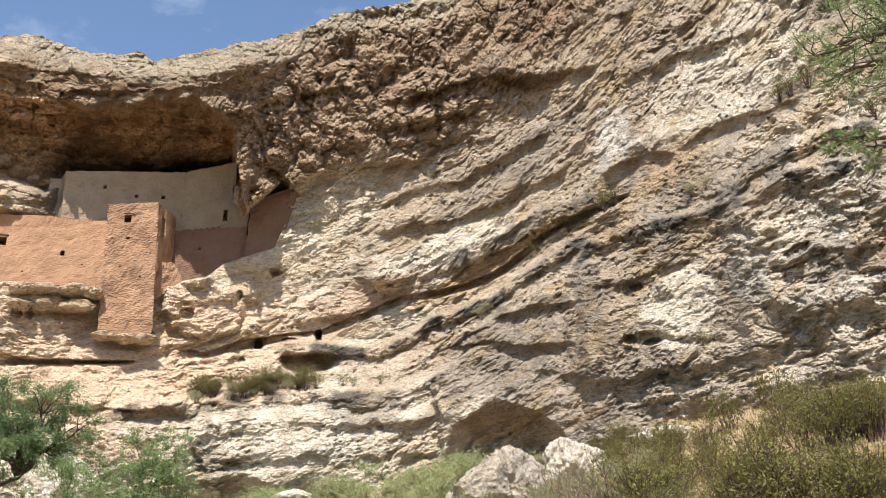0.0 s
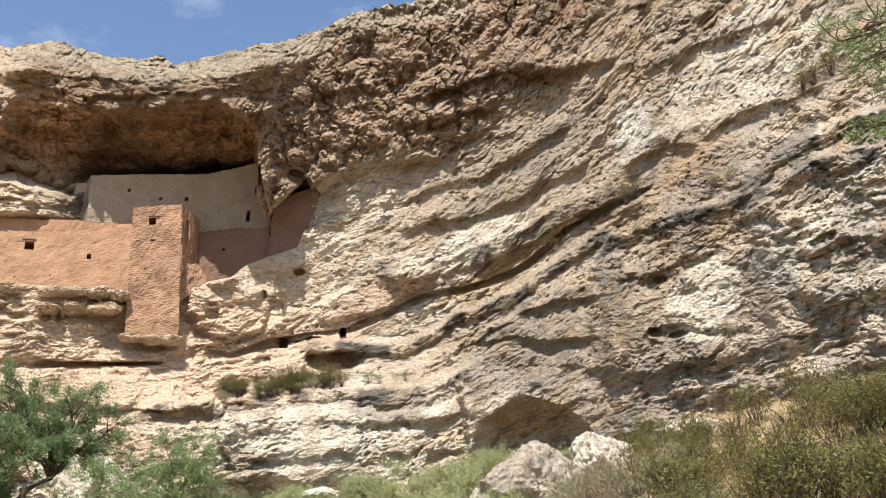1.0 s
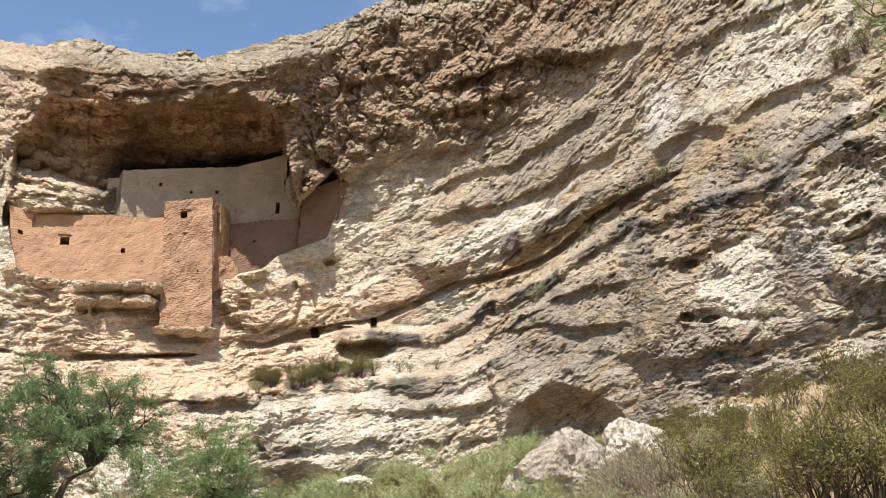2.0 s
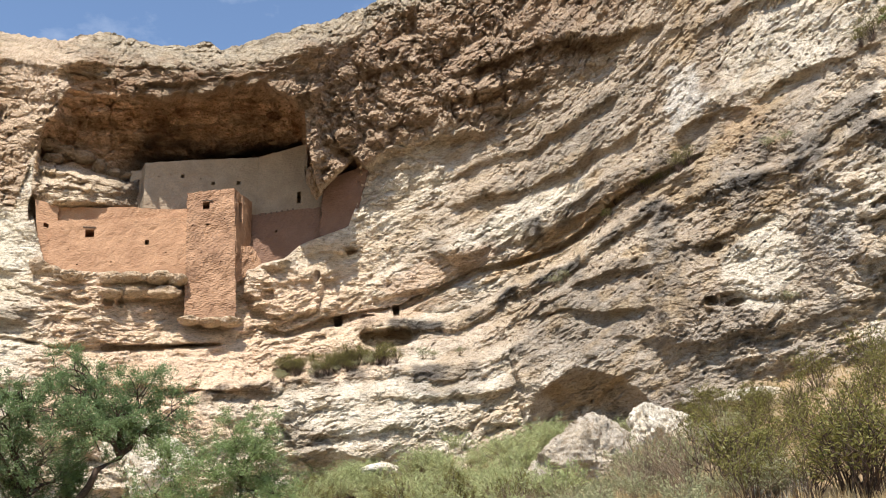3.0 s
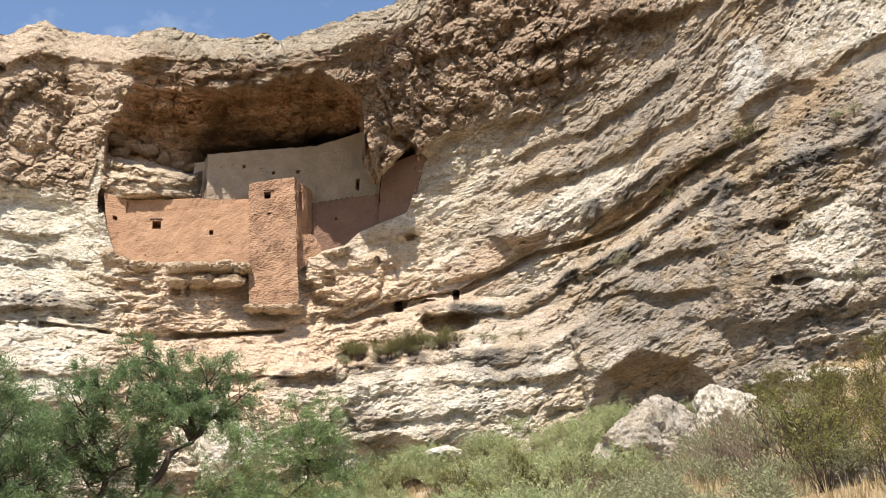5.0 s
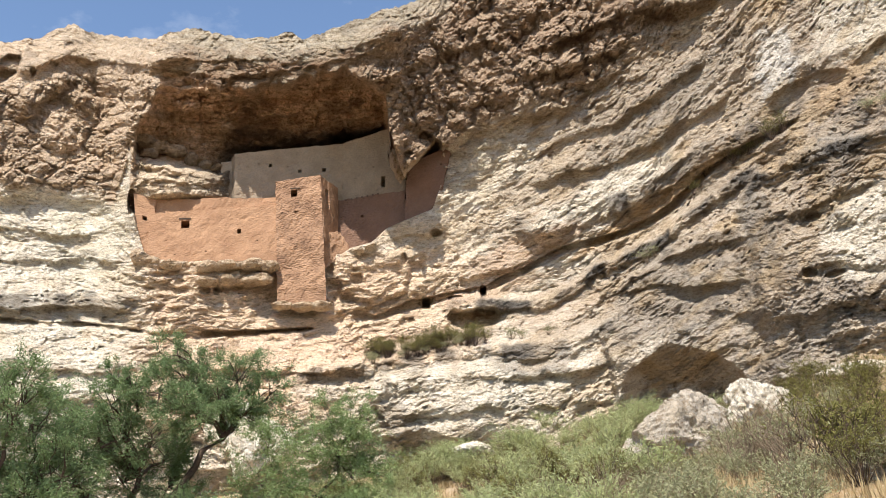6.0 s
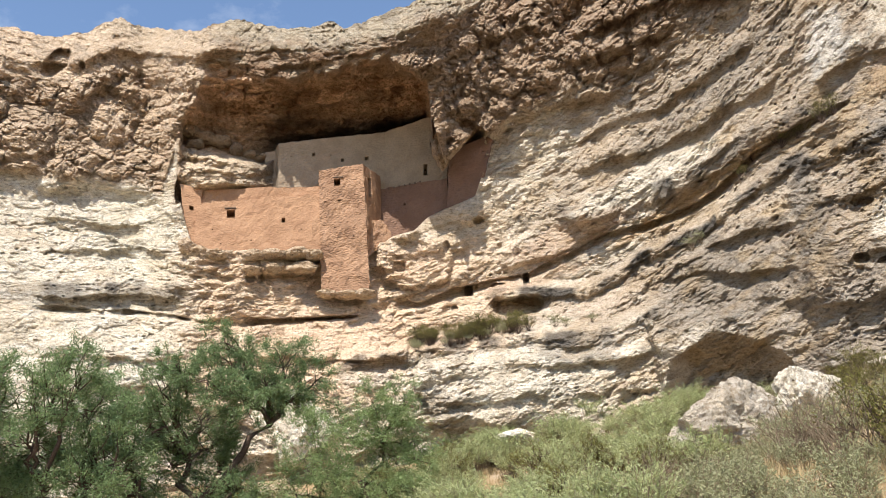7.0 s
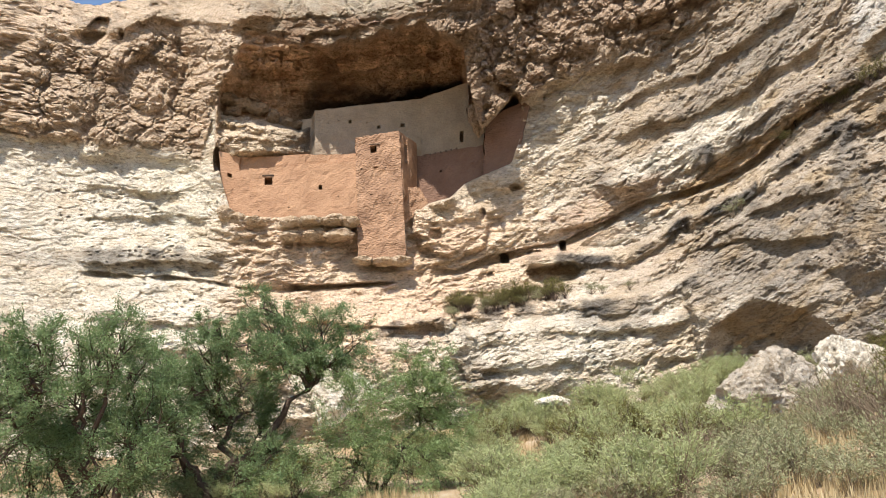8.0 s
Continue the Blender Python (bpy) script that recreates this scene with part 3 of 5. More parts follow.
    # crags between the dwelling and the doorways
    f.ledge([(-18.30, 17.92), (-16.24, 18.75), (-13.77, 19.11), (-10.90, 19.30)], 0.9, 0.4, 0.7, 0.6, 0.8, 0.0)
    f.ledge([(-19.86, 16.98), (-17.13, 17.18), (-14.70, 17.43), (-12.26, 17.59)], 0.6, 0.5, 0.6, 0.6, 0.8, 0.1)
    # the eastern buttresses
    f.terrace([(8.78, 17.80), (10.37, 19.47), (13.25, 20.15), (16.80, 20.40), (19.32, 20.63), (22.19, 22.90), (25.66, 23.67), (28.54, 23.89), (30.87, 23.95)], 1.7, 0.6, 0.4, 1.0, 1.0)
    f.terrace([(19.29, 20.48), (21.86, 21.20), (25.28, 21.95), (28.06, 21.84), (30.34, 21.79)], 1.2, 0.5, 0.3, 0.8, 1.0)
    f.ledge([(9.35, 10.85), (12.37, 10.95), (15.35, 11.08), (18.28, 11.40), (22.22, 11.97)], 0.6, 0.5, 0.4, 1.2, 1.2, 0.6)
    f.ledge([(11.95, 13.49), (14.24, 13.61), (16.34, 12.81), (18.18, 12.95)], 0.5, 0.3, 0.6, 0.8, 0.8, 0.2)
    f.ledge([(11.99, 16.70), (14.43, 17.54), (16.41, 18.02), (17.92, 17.99)], 0.6, 0.3, 0.8, 1.0, 0.9, 0.3)
    f.ledge([(22.36, 16.35), (24.67, 17.38), (26.67, 17.17), (29.16, 16.82)], 0.9, 0.4, 0.9, 1.0, 1.1, 0.5)
    f.ledge([(22.10, 13.13), (24.29, 13.86), (26.30, 13.88), (28.56, 14.16)], 0.9, 0.5, 0.8, 1.0, 1.1, 0.4)
    f.ledge([(2.77, 15.41), (5.62, 16.16), (8.02, 16.34), (9.60, 16.38)], 0.8, 0.45, 0.9, 1.0, 1.0, 0.6)
    f.ledge([(-0.11, 13.86), (3.06, 14.05), (5.77, 13.48), (8.50, 13.56)], 0.7, 0.4, 0.8, 0.8, 1.0, 0.5)
    f.ledge([(0.17, 11.95), (3.31, 12.14), (6.40, 11.92), (8.61, 10.99)], 0.6, 0.4, 0.6, 0.8, 1.0, 0.3)
    f.ledge([(11.67, 24.73), (13.63, 25.52), (15.74, 25.94), (17.47, 25.53)], 1.7, 0.8, 1.5, 0.8, 1.2, 0.5)
    f.ledge([(17.41, 25.17), (19.35, 26.04), (21.38, 26.44), (24.46, 26.55), (26.35, 26.73)], 0.7, 0.3, 1.0, 1.0, 1.0, 0.2)
    f.ledge([(14.33, 29.96), (18.33, 31.25), (22.06, 31.53), (24.80, 31.39)], 0.7, 0.3, 0.8, 1.0, 1.0, 0.5)
    f.edge([(8.68, 15.90), (8.62, 13.24), (9.49, 18.11), (8.90, 10.22)], 0.9, 7.0, 0.8)
    f.edge([(-1.16, 11.63), (-0.89, 9.72), (-0.65, 7.10), (-0.60, 5.63)], 1.9, 9.0, 0.35)
    f.edge([(19.48, 19.41), (20.64, 20.69), (22.27, 13.11)], 0.7, 7.0, 0.8)
    f.edge([(-17.20, 8.03), (-16.74, 9.51), (-16.16, 6.11), (-15.68, 4.60)], 1.0, 12.0, 0.25)
    # the wedge-shaped cave: a slanting roof over a dark foot
    f.wedge([(-0.85, 5.65), (-0.27, 7.50), (1.12, 8.76), (2.90, 9.66), (4.45, 9.25), (6.07, 8.55), (7.28, 7.39), (7.95, 5.82)], 3.4, 2.6)
    f.hollow(-9.69, 12.61, 1.9, 0.72, 1.0, 2.4)
    f.hollow(-13.06, 13.90, 0.28, 0.36, 2.5, 6.0)
    f.hollow(-8.97, 14.39, 0.20, 0.40, 2.5, 6.0)
    f.hollow(-10.94, 14.09, 0.6, 0.22, 1.0, 2.0)
    f.hollow(-14.13, 12.78, 0.3, 0.2, 0.6, 2.0)
    f.hollow(-14.40, 17.03, 0.3, 0.45, 0.7, 1.5)
    f.hollow(-12.05, 18.65, 0.55, 0.3, 0.9, 1.5)
    f.hollow(-17.84, 15.79, 0.5, 0.4, 0.6, 1.8)
    f.hollow(-0.01, 29.34, 1.2, 0.5, 1.0, 1.6)
    f.hollow(-11.88, 24.78, 1.3, 0.6, 1.4, 1.8, -0.5)
    f.hollow(13.36, 16.23, 0.5, 0.3, 1.0)
    f.hollow(12.44, 12.88, 0.5, 0.35, 1.0)
    f.hollow(13.90, 12.54, 0.7, 0.25, 0.9, 2.0, 0.1)
    f.hollow(23.89, 16.99, 0.9, 0.4, 1.0, 2.0, 0.3)
    f.hollow(-41.29, 28.21, 1.0, 0.8, 1.5, 1.8, 0.5)
    f.hollow(-39.68, 28.25, 0.2, 0.3, 0.8, 2.0)
    f.hollow(-33.03, 20.85, 0.25, 0.9, 1.8, 3.0)
    f.hollow(-27.35, 27.15, 0.4, 0.3, 1.0)
    f.hollow(-25.32, 26.96, 0.7, 0.3, 1.0)
    f.hollow(-17.23, 27.76, 0.6, 0.3, 1.0)
    f.hollow(-28.15, 15.30, 0.4, 0.3, 0.8, 1.8)
    f.hollow(-27.40, 15.23, 0.22, 0.28, 0.7, 1.8)
    f.hollow(-16.77, 16.39, 3.0, 2.4, -1.2, 2.0)
    # ---- layered and broken rock
    knobbly = brown * (1 - 0.75 * smooth(-3.4, -2.4, v - brow + 0.5 * f.wob) * (1 - smooth(-14, -6, u)))
    pale = 1 - knobbly
    rough = np.clip(0.52 + 1.0 * fbm(u * 0.16, v * 0.22, 3, 45, 0.6), 0.2, 1.15)
    calm = 1 - 0.1 * inside
    level = smooth(4, 11, u) * (1 - smooth(20, 26, v - 0.25 * (u - 10)))
    here = level > 0.01
    relief = rock_noise(u, h, v, knobbly, pale, rough)
    relief[here] += (rock_noise(u[here], v[here] - 0.16 * u[here], v[here], knobbly[here], pale[here], 1.1 * rough[here]) - relief[here]) * level[here]
    f.p += calm * (1 - 0.35 * west * pale) * relief
    f.p += 1.3 * east * fbm(u * 0.12, v * 0.12, 2, 93)
    # small weathered holes
    d1, d2, val = cells(u * 0.9, h * 1.3 + 0.3 * f.wob, 12)
    hole = (val > 0.80) * (1 - smooth(0.05, 0.26, d1 + 0.6 * f.wob)) * smooth(-0.15, 0.3, fbm(u * 0.2, v * 0.25, 2, 94))
    f.p -= 0.35 * hole * calm
    d1, d2, val = cells(u * 1.8 + 1.5 * f.wob, h * 3.2 + f.wob, 13)
    f.p -= 0.34 * calm * (val > 0.62) * (1 - smooth(0.10, 0.28, d1)) * smooth(0.15, 0.5, fbm(u * 0.3, v * 0.35, 2, 95) + 0.22 * east)
    # ---- colour of the stone, with some shade painted into it
    def c(r, g, b):
        return np.array((r, g, b))[None, :]
    n1, n2, n3 = fbm(u * 0.35, h * 1.0, 5, 101, 0.6), fbm(u * 0.9, h * 2.2, 5, 102, 0.6), fbm(u * 0.22, v * 0.28, 4, 103)
    mixin = lambda col, other, k: col + (other - col) * np.clip(k, 0, 1)[:, None]
    col = np.repeat(c(0.80, 0.68, 0.53), len(u), 0)
    col = mixin(col, c(0.91, 0.83, 0.71), smooth(-0.2, 0.25, n1))
    col = mixin(col, c(0.58, 0.48, 0.37), smooth(0.12, 0.5, n2) * 0.7)
    # grey and tan tones darken the eastern face, standing for its soft shade
    grey = east * smooth(-0.30, 0.25, n3 + 0.35 * n1 + 0.15 * smooth(16, 8, v))
    col = mixin(col, c(0.45, 0.395, 0.335), grey * 0.9)
    col = mixin(col, c(0.50, 0.42, 0.33), 0.55 * smooth(-4, 4, u) * smooth(22, 28, v))
    col = mixin(col, c(0.50, 0.415, 0.325), (0.68 + 0.5 * n2) * smooth(-11, -5, u) * (1 - smooth(17, 25, u)) * smooth(9, 13, v))
    col = mixin(col, c(0.93, 0.87, 0.75), west * 0.85 * smooth(-0.5, 0.1, n1 + 0.2))
    warm = smooth(-33.5, -30.5, u) * (1 - smooth(-15, -7, u)) * (1 - smooth(16.5, 18.5, v)) * smooth(5, 8, v)
    col = mixin(col, c(0.92, 0.72, 0.54), warm * (0.85 + 0.6 * n1))
    for pu, pv, ru, rv, tilt, shade, much in BLOTCHES:
        q = ((u - pu) / ru) ** 2 + ((v - pv - tilt * (u - pu)) / rv) ** 2 + 0.9 * n1 + 0.5 * n2
        col = mixin(col, c(*shade), (1 - smooth(0.5, 1.25, q)) * much)
    ochre = smooth(0.1, 0.45, fbm(u * 0.5, h * 0.9, 4, 104)) * (0.22 + 0.25 * east)
    col = mixin(col, c(0.53, 0.39, 0.22), ochre)
    bcol = np.repeat(c(0.40, 0.29, 0.20), len(u), 0)
    bcol = mixin(bcol, c(0.46, 0.37, 0.275), smooth(-0.1, 0.4, n2))
    bcol = mixin(bcol, c(0.37, 0.25, 0.165), smooth(0.0, 0.45, n1))
    bcol = mixin(bcol, c(0.52, 0.395, 0.29), smooth(-18, -14, u) * (1 - smooth(2, 10, u)) * (0.75 + 0.5 * n3))
    bcol = mixin(bcol, c(0.53, 0.46, 0.355), smooth(-2.2, -0.6, v - brow + 1.2 * n2))
    bcol = mixin(bcol, c(0.79, 0.63, 0.475), (1 - smooth(-33, -29, u)) * (0.7 + 0.6 * n3))
    # alcove brown, made paler in colour to stand for bounced light
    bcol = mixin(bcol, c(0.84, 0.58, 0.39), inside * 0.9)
    # dark bands painted in place of shading on the ceiling's relief
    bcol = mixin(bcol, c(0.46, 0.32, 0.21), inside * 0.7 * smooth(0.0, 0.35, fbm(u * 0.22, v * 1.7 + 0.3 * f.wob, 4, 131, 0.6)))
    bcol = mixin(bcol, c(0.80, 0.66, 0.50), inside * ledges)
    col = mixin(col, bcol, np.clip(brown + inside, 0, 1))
    # nearly black low on the ceiling, above the walls
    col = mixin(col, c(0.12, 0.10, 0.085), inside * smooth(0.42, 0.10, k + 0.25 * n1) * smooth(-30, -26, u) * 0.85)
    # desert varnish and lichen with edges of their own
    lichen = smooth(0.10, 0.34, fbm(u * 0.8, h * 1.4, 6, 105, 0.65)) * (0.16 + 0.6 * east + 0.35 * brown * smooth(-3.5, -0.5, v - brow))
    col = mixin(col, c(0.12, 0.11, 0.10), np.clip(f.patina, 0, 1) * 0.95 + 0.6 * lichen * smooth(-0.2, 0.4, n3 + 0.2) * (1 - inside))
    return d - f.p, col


def build_cliff():
    us = np.concatenate([np.arange(-66, -45, 0.4), np.arange(-45, 31.5, 0.07), np.arange(31.6, 47, 0.4)])
    nv = 620
    k = np.linspace(0, 1, nv)
    rim = along(RIM, us) + 0.28 * fbm(us * 0.8, us * 0, 4, 111) + 0.12 * np.abs(vnoise(us * 3.1, us * 0, 112))
    low = 1.0
    vv = low + (rim[:, None] - low) * k[None, :]
    uu = np.repeat(us[:, None], nv, 1)
    dist, col = cliff_face(uu.ravel(), vv.ravel())
    dist = dist.reshape(uu.shape)
    col = col.reshape(*uu.shape, 3)
    a, e = np.radians(uu), np.radians(vv)
    xyz = np.stack([np.sin(a) * dist, np.cos(a) * dist, EYE0[2] + np.tan(e) * dist], -1)
    # the tableland behind the rim
    back = []
    for step, drop in ((0.8, -0.1), (2.5, 0.1), (8, 0.4), (30, 0.0), (140, -6.0)):
        q = xyz[:, -1].copy()
        q[:, 0] += np.sin(a[:, -1]) * step
        q[:, 1] += np.cos(a[:, -1]) * step
        q[:, 2] += drop
        back.append(q)
    xyz = np.concatenate([xyz, np.stack(back, 1)], 1)
    col = np.concatenate([col, np.repeat(col[:, -1:], len(back), 1)], 1)
    me = mesh_from("cliff", xyz.reshape(-1, 3), grid_faces(xyz.shape[0], xyz.shape[1])[:, ::-1], MAT_CLIFF)
    at = me.attributes.new("stone_and_shade", "FLOAT_COLOR", "POINT")
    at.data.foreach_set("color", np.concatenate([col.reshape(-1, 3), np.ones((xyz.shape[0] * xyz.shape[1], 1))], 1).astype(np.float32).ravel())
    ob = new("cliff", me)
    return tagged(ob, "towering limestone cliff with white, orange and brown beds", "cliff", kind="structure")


cliff = build_cliff()

# ---------------------------------------------------------------- the ground
FOOT = [(-180, 0.0), (-80, 0.0), (-60, 1.5), (-46, 3.0), (-30, 4.2), (-20, 5.4), (-10, 6.0), (0, 7.0), (8, 7.3), (16, 8.6), (24, 9.3), (34, 9.6), (60, 5.0), (90, 0.0), (180, 0.0)]


def ground_z(u, r):
    foot = np.interp(u, *zip(*FOOT))
    dist = np.interp(u, *zip(*DIST))
    k = np.clip((r - 9) / (dist - 9), 0, 1.15)
    z = foot * k ** np.interp(u, [-20, -8, 5], [3.0, 2.1, 1.5]) * (1 - smooth(70, 160, r))
    x, y = np.sin(np.radians(u)) * r, np.cos(np.radians(u)) * r
    return z + (0.35 * fbm(x * 0.16, y * 0.16, 3, 121) + 0.07 * fbm(x * 1.1, y * 1.1, 3, 122)) * smooth(4, 14, r) * (1 - smooth(100, 300, r))


def on_ground(u, r, sink=0.0):
    z = float(ground_z(np.array([u], float), np.array([r], float))[0])
    return Vector((math.sin(radians(u)) * r, math.cos(radians(u)) * r, z - sink))


def ground_material():
    m, nodes, links, b = material("stony_soil", 0.95)
    geo = nodes.new("ShaderNodeNewGeometry")
    vec = geo.outputs["Position"]
    big, mid, fine = noise_node(nodes, links, vec, 0.22, 5, 0.6), noise_node(nodes, links, vec, 1.7, 6, 0.65), noise_node(nodes, links, vec, 12.0, 6, 0.7)
    col = blend(nodes, links, span(nodes, links, big, 0.42, 0.58), (0.33, 0.23, 0.125), (0.40, 0.32, 0.225))
    col = blend(nodes, links, span(nodes, links, mid, 0.45, 0.62), col, (0.33, 0.22, 0.11))
    col = blend(nodes, links, span(nodes, links, fine, 0.55, 0.68), col, (0.56, 0.49, 0.39))
    links.new(col, b.inputs["Base Color"])
    bumped(nodes, links, b, fine, 0.8, 0.10)
    return m


def build_ground():
    us = np.concatenate([np.arange(-180, -60, 6.0), np.arange(-60, 45, 0.35), np.arange(45, 180.1, 4.5)])
    rs = np.concatenate([np.array([0.0, 2, 4, 6, 8]), np.arange(9, 72, 0.3), np.array([76, 82, 90, 100, 120, 150, 200, 300, 600, 1500, 4000])])
    uu, rr = np.meshgrid(us, rs, indexing="ij")
    z = ground_z(uu, rr)
    a = np.radians(uu)
    xyz = np.stack([np.sin(a) * rr, np.cos(a) * rr, z], -1)
    me = mesh_from("ground", xyz.reshape(-1, 3), grid_faces(len(us), len(rs))[:, ::-1], ground_material(), True)
    return tagged(new("ground", me), "dry stony slope of tan soil below the cliff", "ground", kind="structure")


ground = build_ground()

# ---------------------------------------------------------------- the dwelling
def wall_mesh(name, corners, mat, holes=(), thick=1.0, seed=1, rough=0.06, step=0.22, ragged=0.12, hole_deep=1.4):
    """A battered wall. corners: lower left, lower right, upper right, upper left, each (u, v, level distance).
    holes: (u, v, width, height) with widths in metres; they run back into the wall."""
    p = [spot(*q) for q in corners]
    w, hgt = (p[1] - p[0]).length, ((p[3] - p[0]).length + (p[2] - p[1]).length) / 2
    boxes = []
    for hu, hv, hw, hh in holes:
        hs = (hu - corners[0][0]) / (corners[1][0] - corners[0][0])
        vb = corners[0][1] + hs * (corners[1][1] - corners[0][1])
        vt = corners[3][1] + hs * (corners[2][1] - corners[3][1])
        ht = (hv - vb) / (vt - vb)
        boxes.append((hs - hw / 2 / w, hs + hw / 2 / w, ht - hh / 2 / hgt, ht + hh / 2 / hgt))
    ss = sorted({*np.round(np.linspace(0, 1, max(2, int(w / step))), 5), *(round(x, 5) for q in boxes for x in q[:2])})
    ts = sorted({*np.round(np.linspace(0, 1, max(2, int(hgt / step))), 5), *(round(x, 5) for q in boxes for x in q[2:])})
    normal = ((p[1] - p[0]).cross(p[3] - p[0])).normalized()
    if normal.dot(p[0] - Vector(EYE0)) > 0:
        normal = -normal
    back = Vector((-normal.x, -normal.y, 0)).normalized()
    bm = bmesh.new()

    def place(x, y):
        q = (p[0] * (1 - x) + p[1] * x) * (1 - y) + (p[3] * (1 - x) + p[2] * x) * y
        a, b = x * w, y * hgt
        bulge = 2.2 * noise.noise((a * 0.5, b * 0.5, seed)) + noise.noise((a * 1.9, b * 1.9, seed + 9)) + 0.6 * noise.noise((a * 5, b * 5, seed + 19))
        q = q + normal * rough * bulge
        if y > 0.999:
            q.z += ragged * (noise.noise((a * 1.4, 3.1, seed)) + 0.6 * noise.noise((a * 4.1, 7.7, seed)))
        if x < 0.001 or x > 0.999:
            q += (p[1] - p[0]).normalized() * ragged * 0.6 * noise.noise((b * 1.6, 5.5, seed + x))
        return q
    rows = [[bm.verts.new(place(x, y)) for y in ts] for x in ss]
    for i in range(len(ss) - 1):
        for j in range(len(ts) - 1):
            cx, cy = (ss[i] + ss[i + 1]) / 2, (ts[j] + ts[j + 1]) / 2
            if not any(q[0] < cx < q[1] and q[2] < cy < q[3] for q in boxes):
                bm.faces.new((rows[i][j], rows[i + 1][j], rows[i + 1][j + 1], rows[i][j + 1]))
    for q in boxes:
        si = [i for i, x in enumerate(ss) if q[0] - 1e-4 <= x <= q[1] + 1e-4]
        ti = [j for j, y in enumerate(ts) if q[2] - 1e-4 <= y <= q[3] + 1e-4]
        loop = [rows[i][ti[0]] for i in si] + [rows[si[-1]][j] for j in ti[1:]] + [rows[i][ti[-1]] for i in reversed(si[:-1])] + [rows[si[0]][j] for j in reversed(ti[1:-1])]
        deep = [bm.verts.new(x.co + back * hole_deep) for x in loop]
        for k in range(len(loop)):
            bm.faces.new((loop[k], loop[k - 1], deep[k - 1], deep[k]))
        bm.faces.new(deep)
    # top, ends and rear
    rim_loop = [rows[i][-1] for i in range(len(ss))]
    left, right = rows[0], rows[-1]
    rear_top = [bm.verts.new(x.co + back * thick) for x in rim_loop]
    for k in range(len(rim_loop) - 1):
        bm.faces.new((rim_loop[k], rim_loop[k + 1], rear_top[k + 1], rear_top[k]))
    for side, corner in ((left, rear_top[0]), (right, rear_top[-1])):
        rear = [bm.verts.new(x.co + back * thick) for x in side[:-1]] + [corner]
        for k in range(len(side) - 1):
            bm.faces.new((side[k], rear[k], rear[k + 1], side[k + 1]))
    bmesh.ops.recalc_face_normals(bm, faces=bm.faces)
    return bm


def build_dwelling():
    home = tagged(new("cliff_dwelling"), "ancient tiered mud and stone dwelling in a cliff alcove", "ruin")
    home.location = (0, 0, 0)
    lower = part("lower_wall", wall_mesh("lower_wall", [(-31.91, 17.03, 62.0), (-23.24, 17.18, 62.0), (-23.26, 20.90, 62.6), (-31.86, 20.22, 62.6)], MAT_TAN,
        [(-29.52, 19.52, 0.6, 0.7), (-25.88, 19.13, 0.28, 0.4), (-30.74, 18.46, 0.1, 0.1), (-28.10, 17.76, 0.12, 0.1), (-24.63, 18.52, 0.1, 0.1), (-30.16, 17.55, 0.1, 0.1)], 1.6, 3, 0.05), MAT_TAN, home, "smooth orange plastered wall")
    part("side_wall", wall_mesh("side_wall", [(-32.38, 17.13, 62.4), (-31.66, 17.15, 62.3), (-31.48, 21.04, 62.9), (-32.94, 21.40, 63.0)], MAT_TAN,
        [(-32.03, 19.84, 0.2, 0.35)], 1.5, 5, 0.07), MAT_TAN, home)
    part("parapet", wall_mesh("parapet", [(-31.78, 20.11, 62.9), (-23.18, 20.63, 62.9), (-23.17, 21.42, 63.0), (-31.70, 21.10, 63.0)], MAT_TAN, [], 2.4, 6, 0.08, 0.25, 0.08), MAT_TAN, home, "low eroded parapet of orange mud")
    tower = part("tower", wall_mesh("tower", [(-23.33, 14.30, 61.6), (-19.96, 14.23, 61.6), (-20.12, 22.94, 62.6), (-23.35, 22.48, 62.6)], MAT_ROUGH,
        [(-21.96, 21.64, 0.5, 0.66), (-21.87, 20.35, 0.22, 0.14), (-22.91, 20.25, 0.1, 0.1), (-20.69, 20.75, 0.1, 0.1), (-22.27, 18.49, 0.14, 0.1), (-20.94, 17.85, 0.1, 0.1)], 3.0, 7, 0.10, 0.2, 0.14), MAT_ROUGH, home, "square tower of bare rubble masonry")
    part("tower_side", wall_mesh("tower_side", [(-19.92, 18.44, 62.2), (-18.99, 18.60, 65.6), (-18.85, 22.00, 66.0), (-20.09, 22.90, 62.65)], MAT_ROUGH, [(-19.61, 21.29, 0.8, 1.7)], 0.4, 8, 0.05, 0.25, 0.05, 1.0), MAT_ROUGH, home)
    part("spur_wall", wall_mesh("spur_wall", [(-20.03, 16.53, 62.4), (-18.23, 17.76, 64.6), (-18.82, 19.01, 64.6), (-20.02, 19.13, 62.6)], MAT_ROUGH, [], 1.6, 9, 0.12, 0.2, 0.25), MAT_ROUGH, home, "crumbling masonry spur")
    house = part("upper_house", wall_mesh("upper_house", [(-26.22, 21.07, 64.2), (-18.57, 21.00, 66.5), (-18.38, 24.98, 66.7), (-26.18, 24.28, 64.4)], MAT_PALE,
        [(-23.78, 23.49, 0.26, 0.32), (-21.71, 23.11, 0.28, 0.3), (-19.95, 23.20, 0.34, 0.3), (-22.56, 23.42, 0.1, 0.1), (-24.58, 23.60, 0.09, 0.09), (-25.31, 23.41, 0.09, 0.09)], 2.0, 11, 0.05, 0.22, 0.07), MAT_PALE, home, "pale grey-tan plastered upper storey")
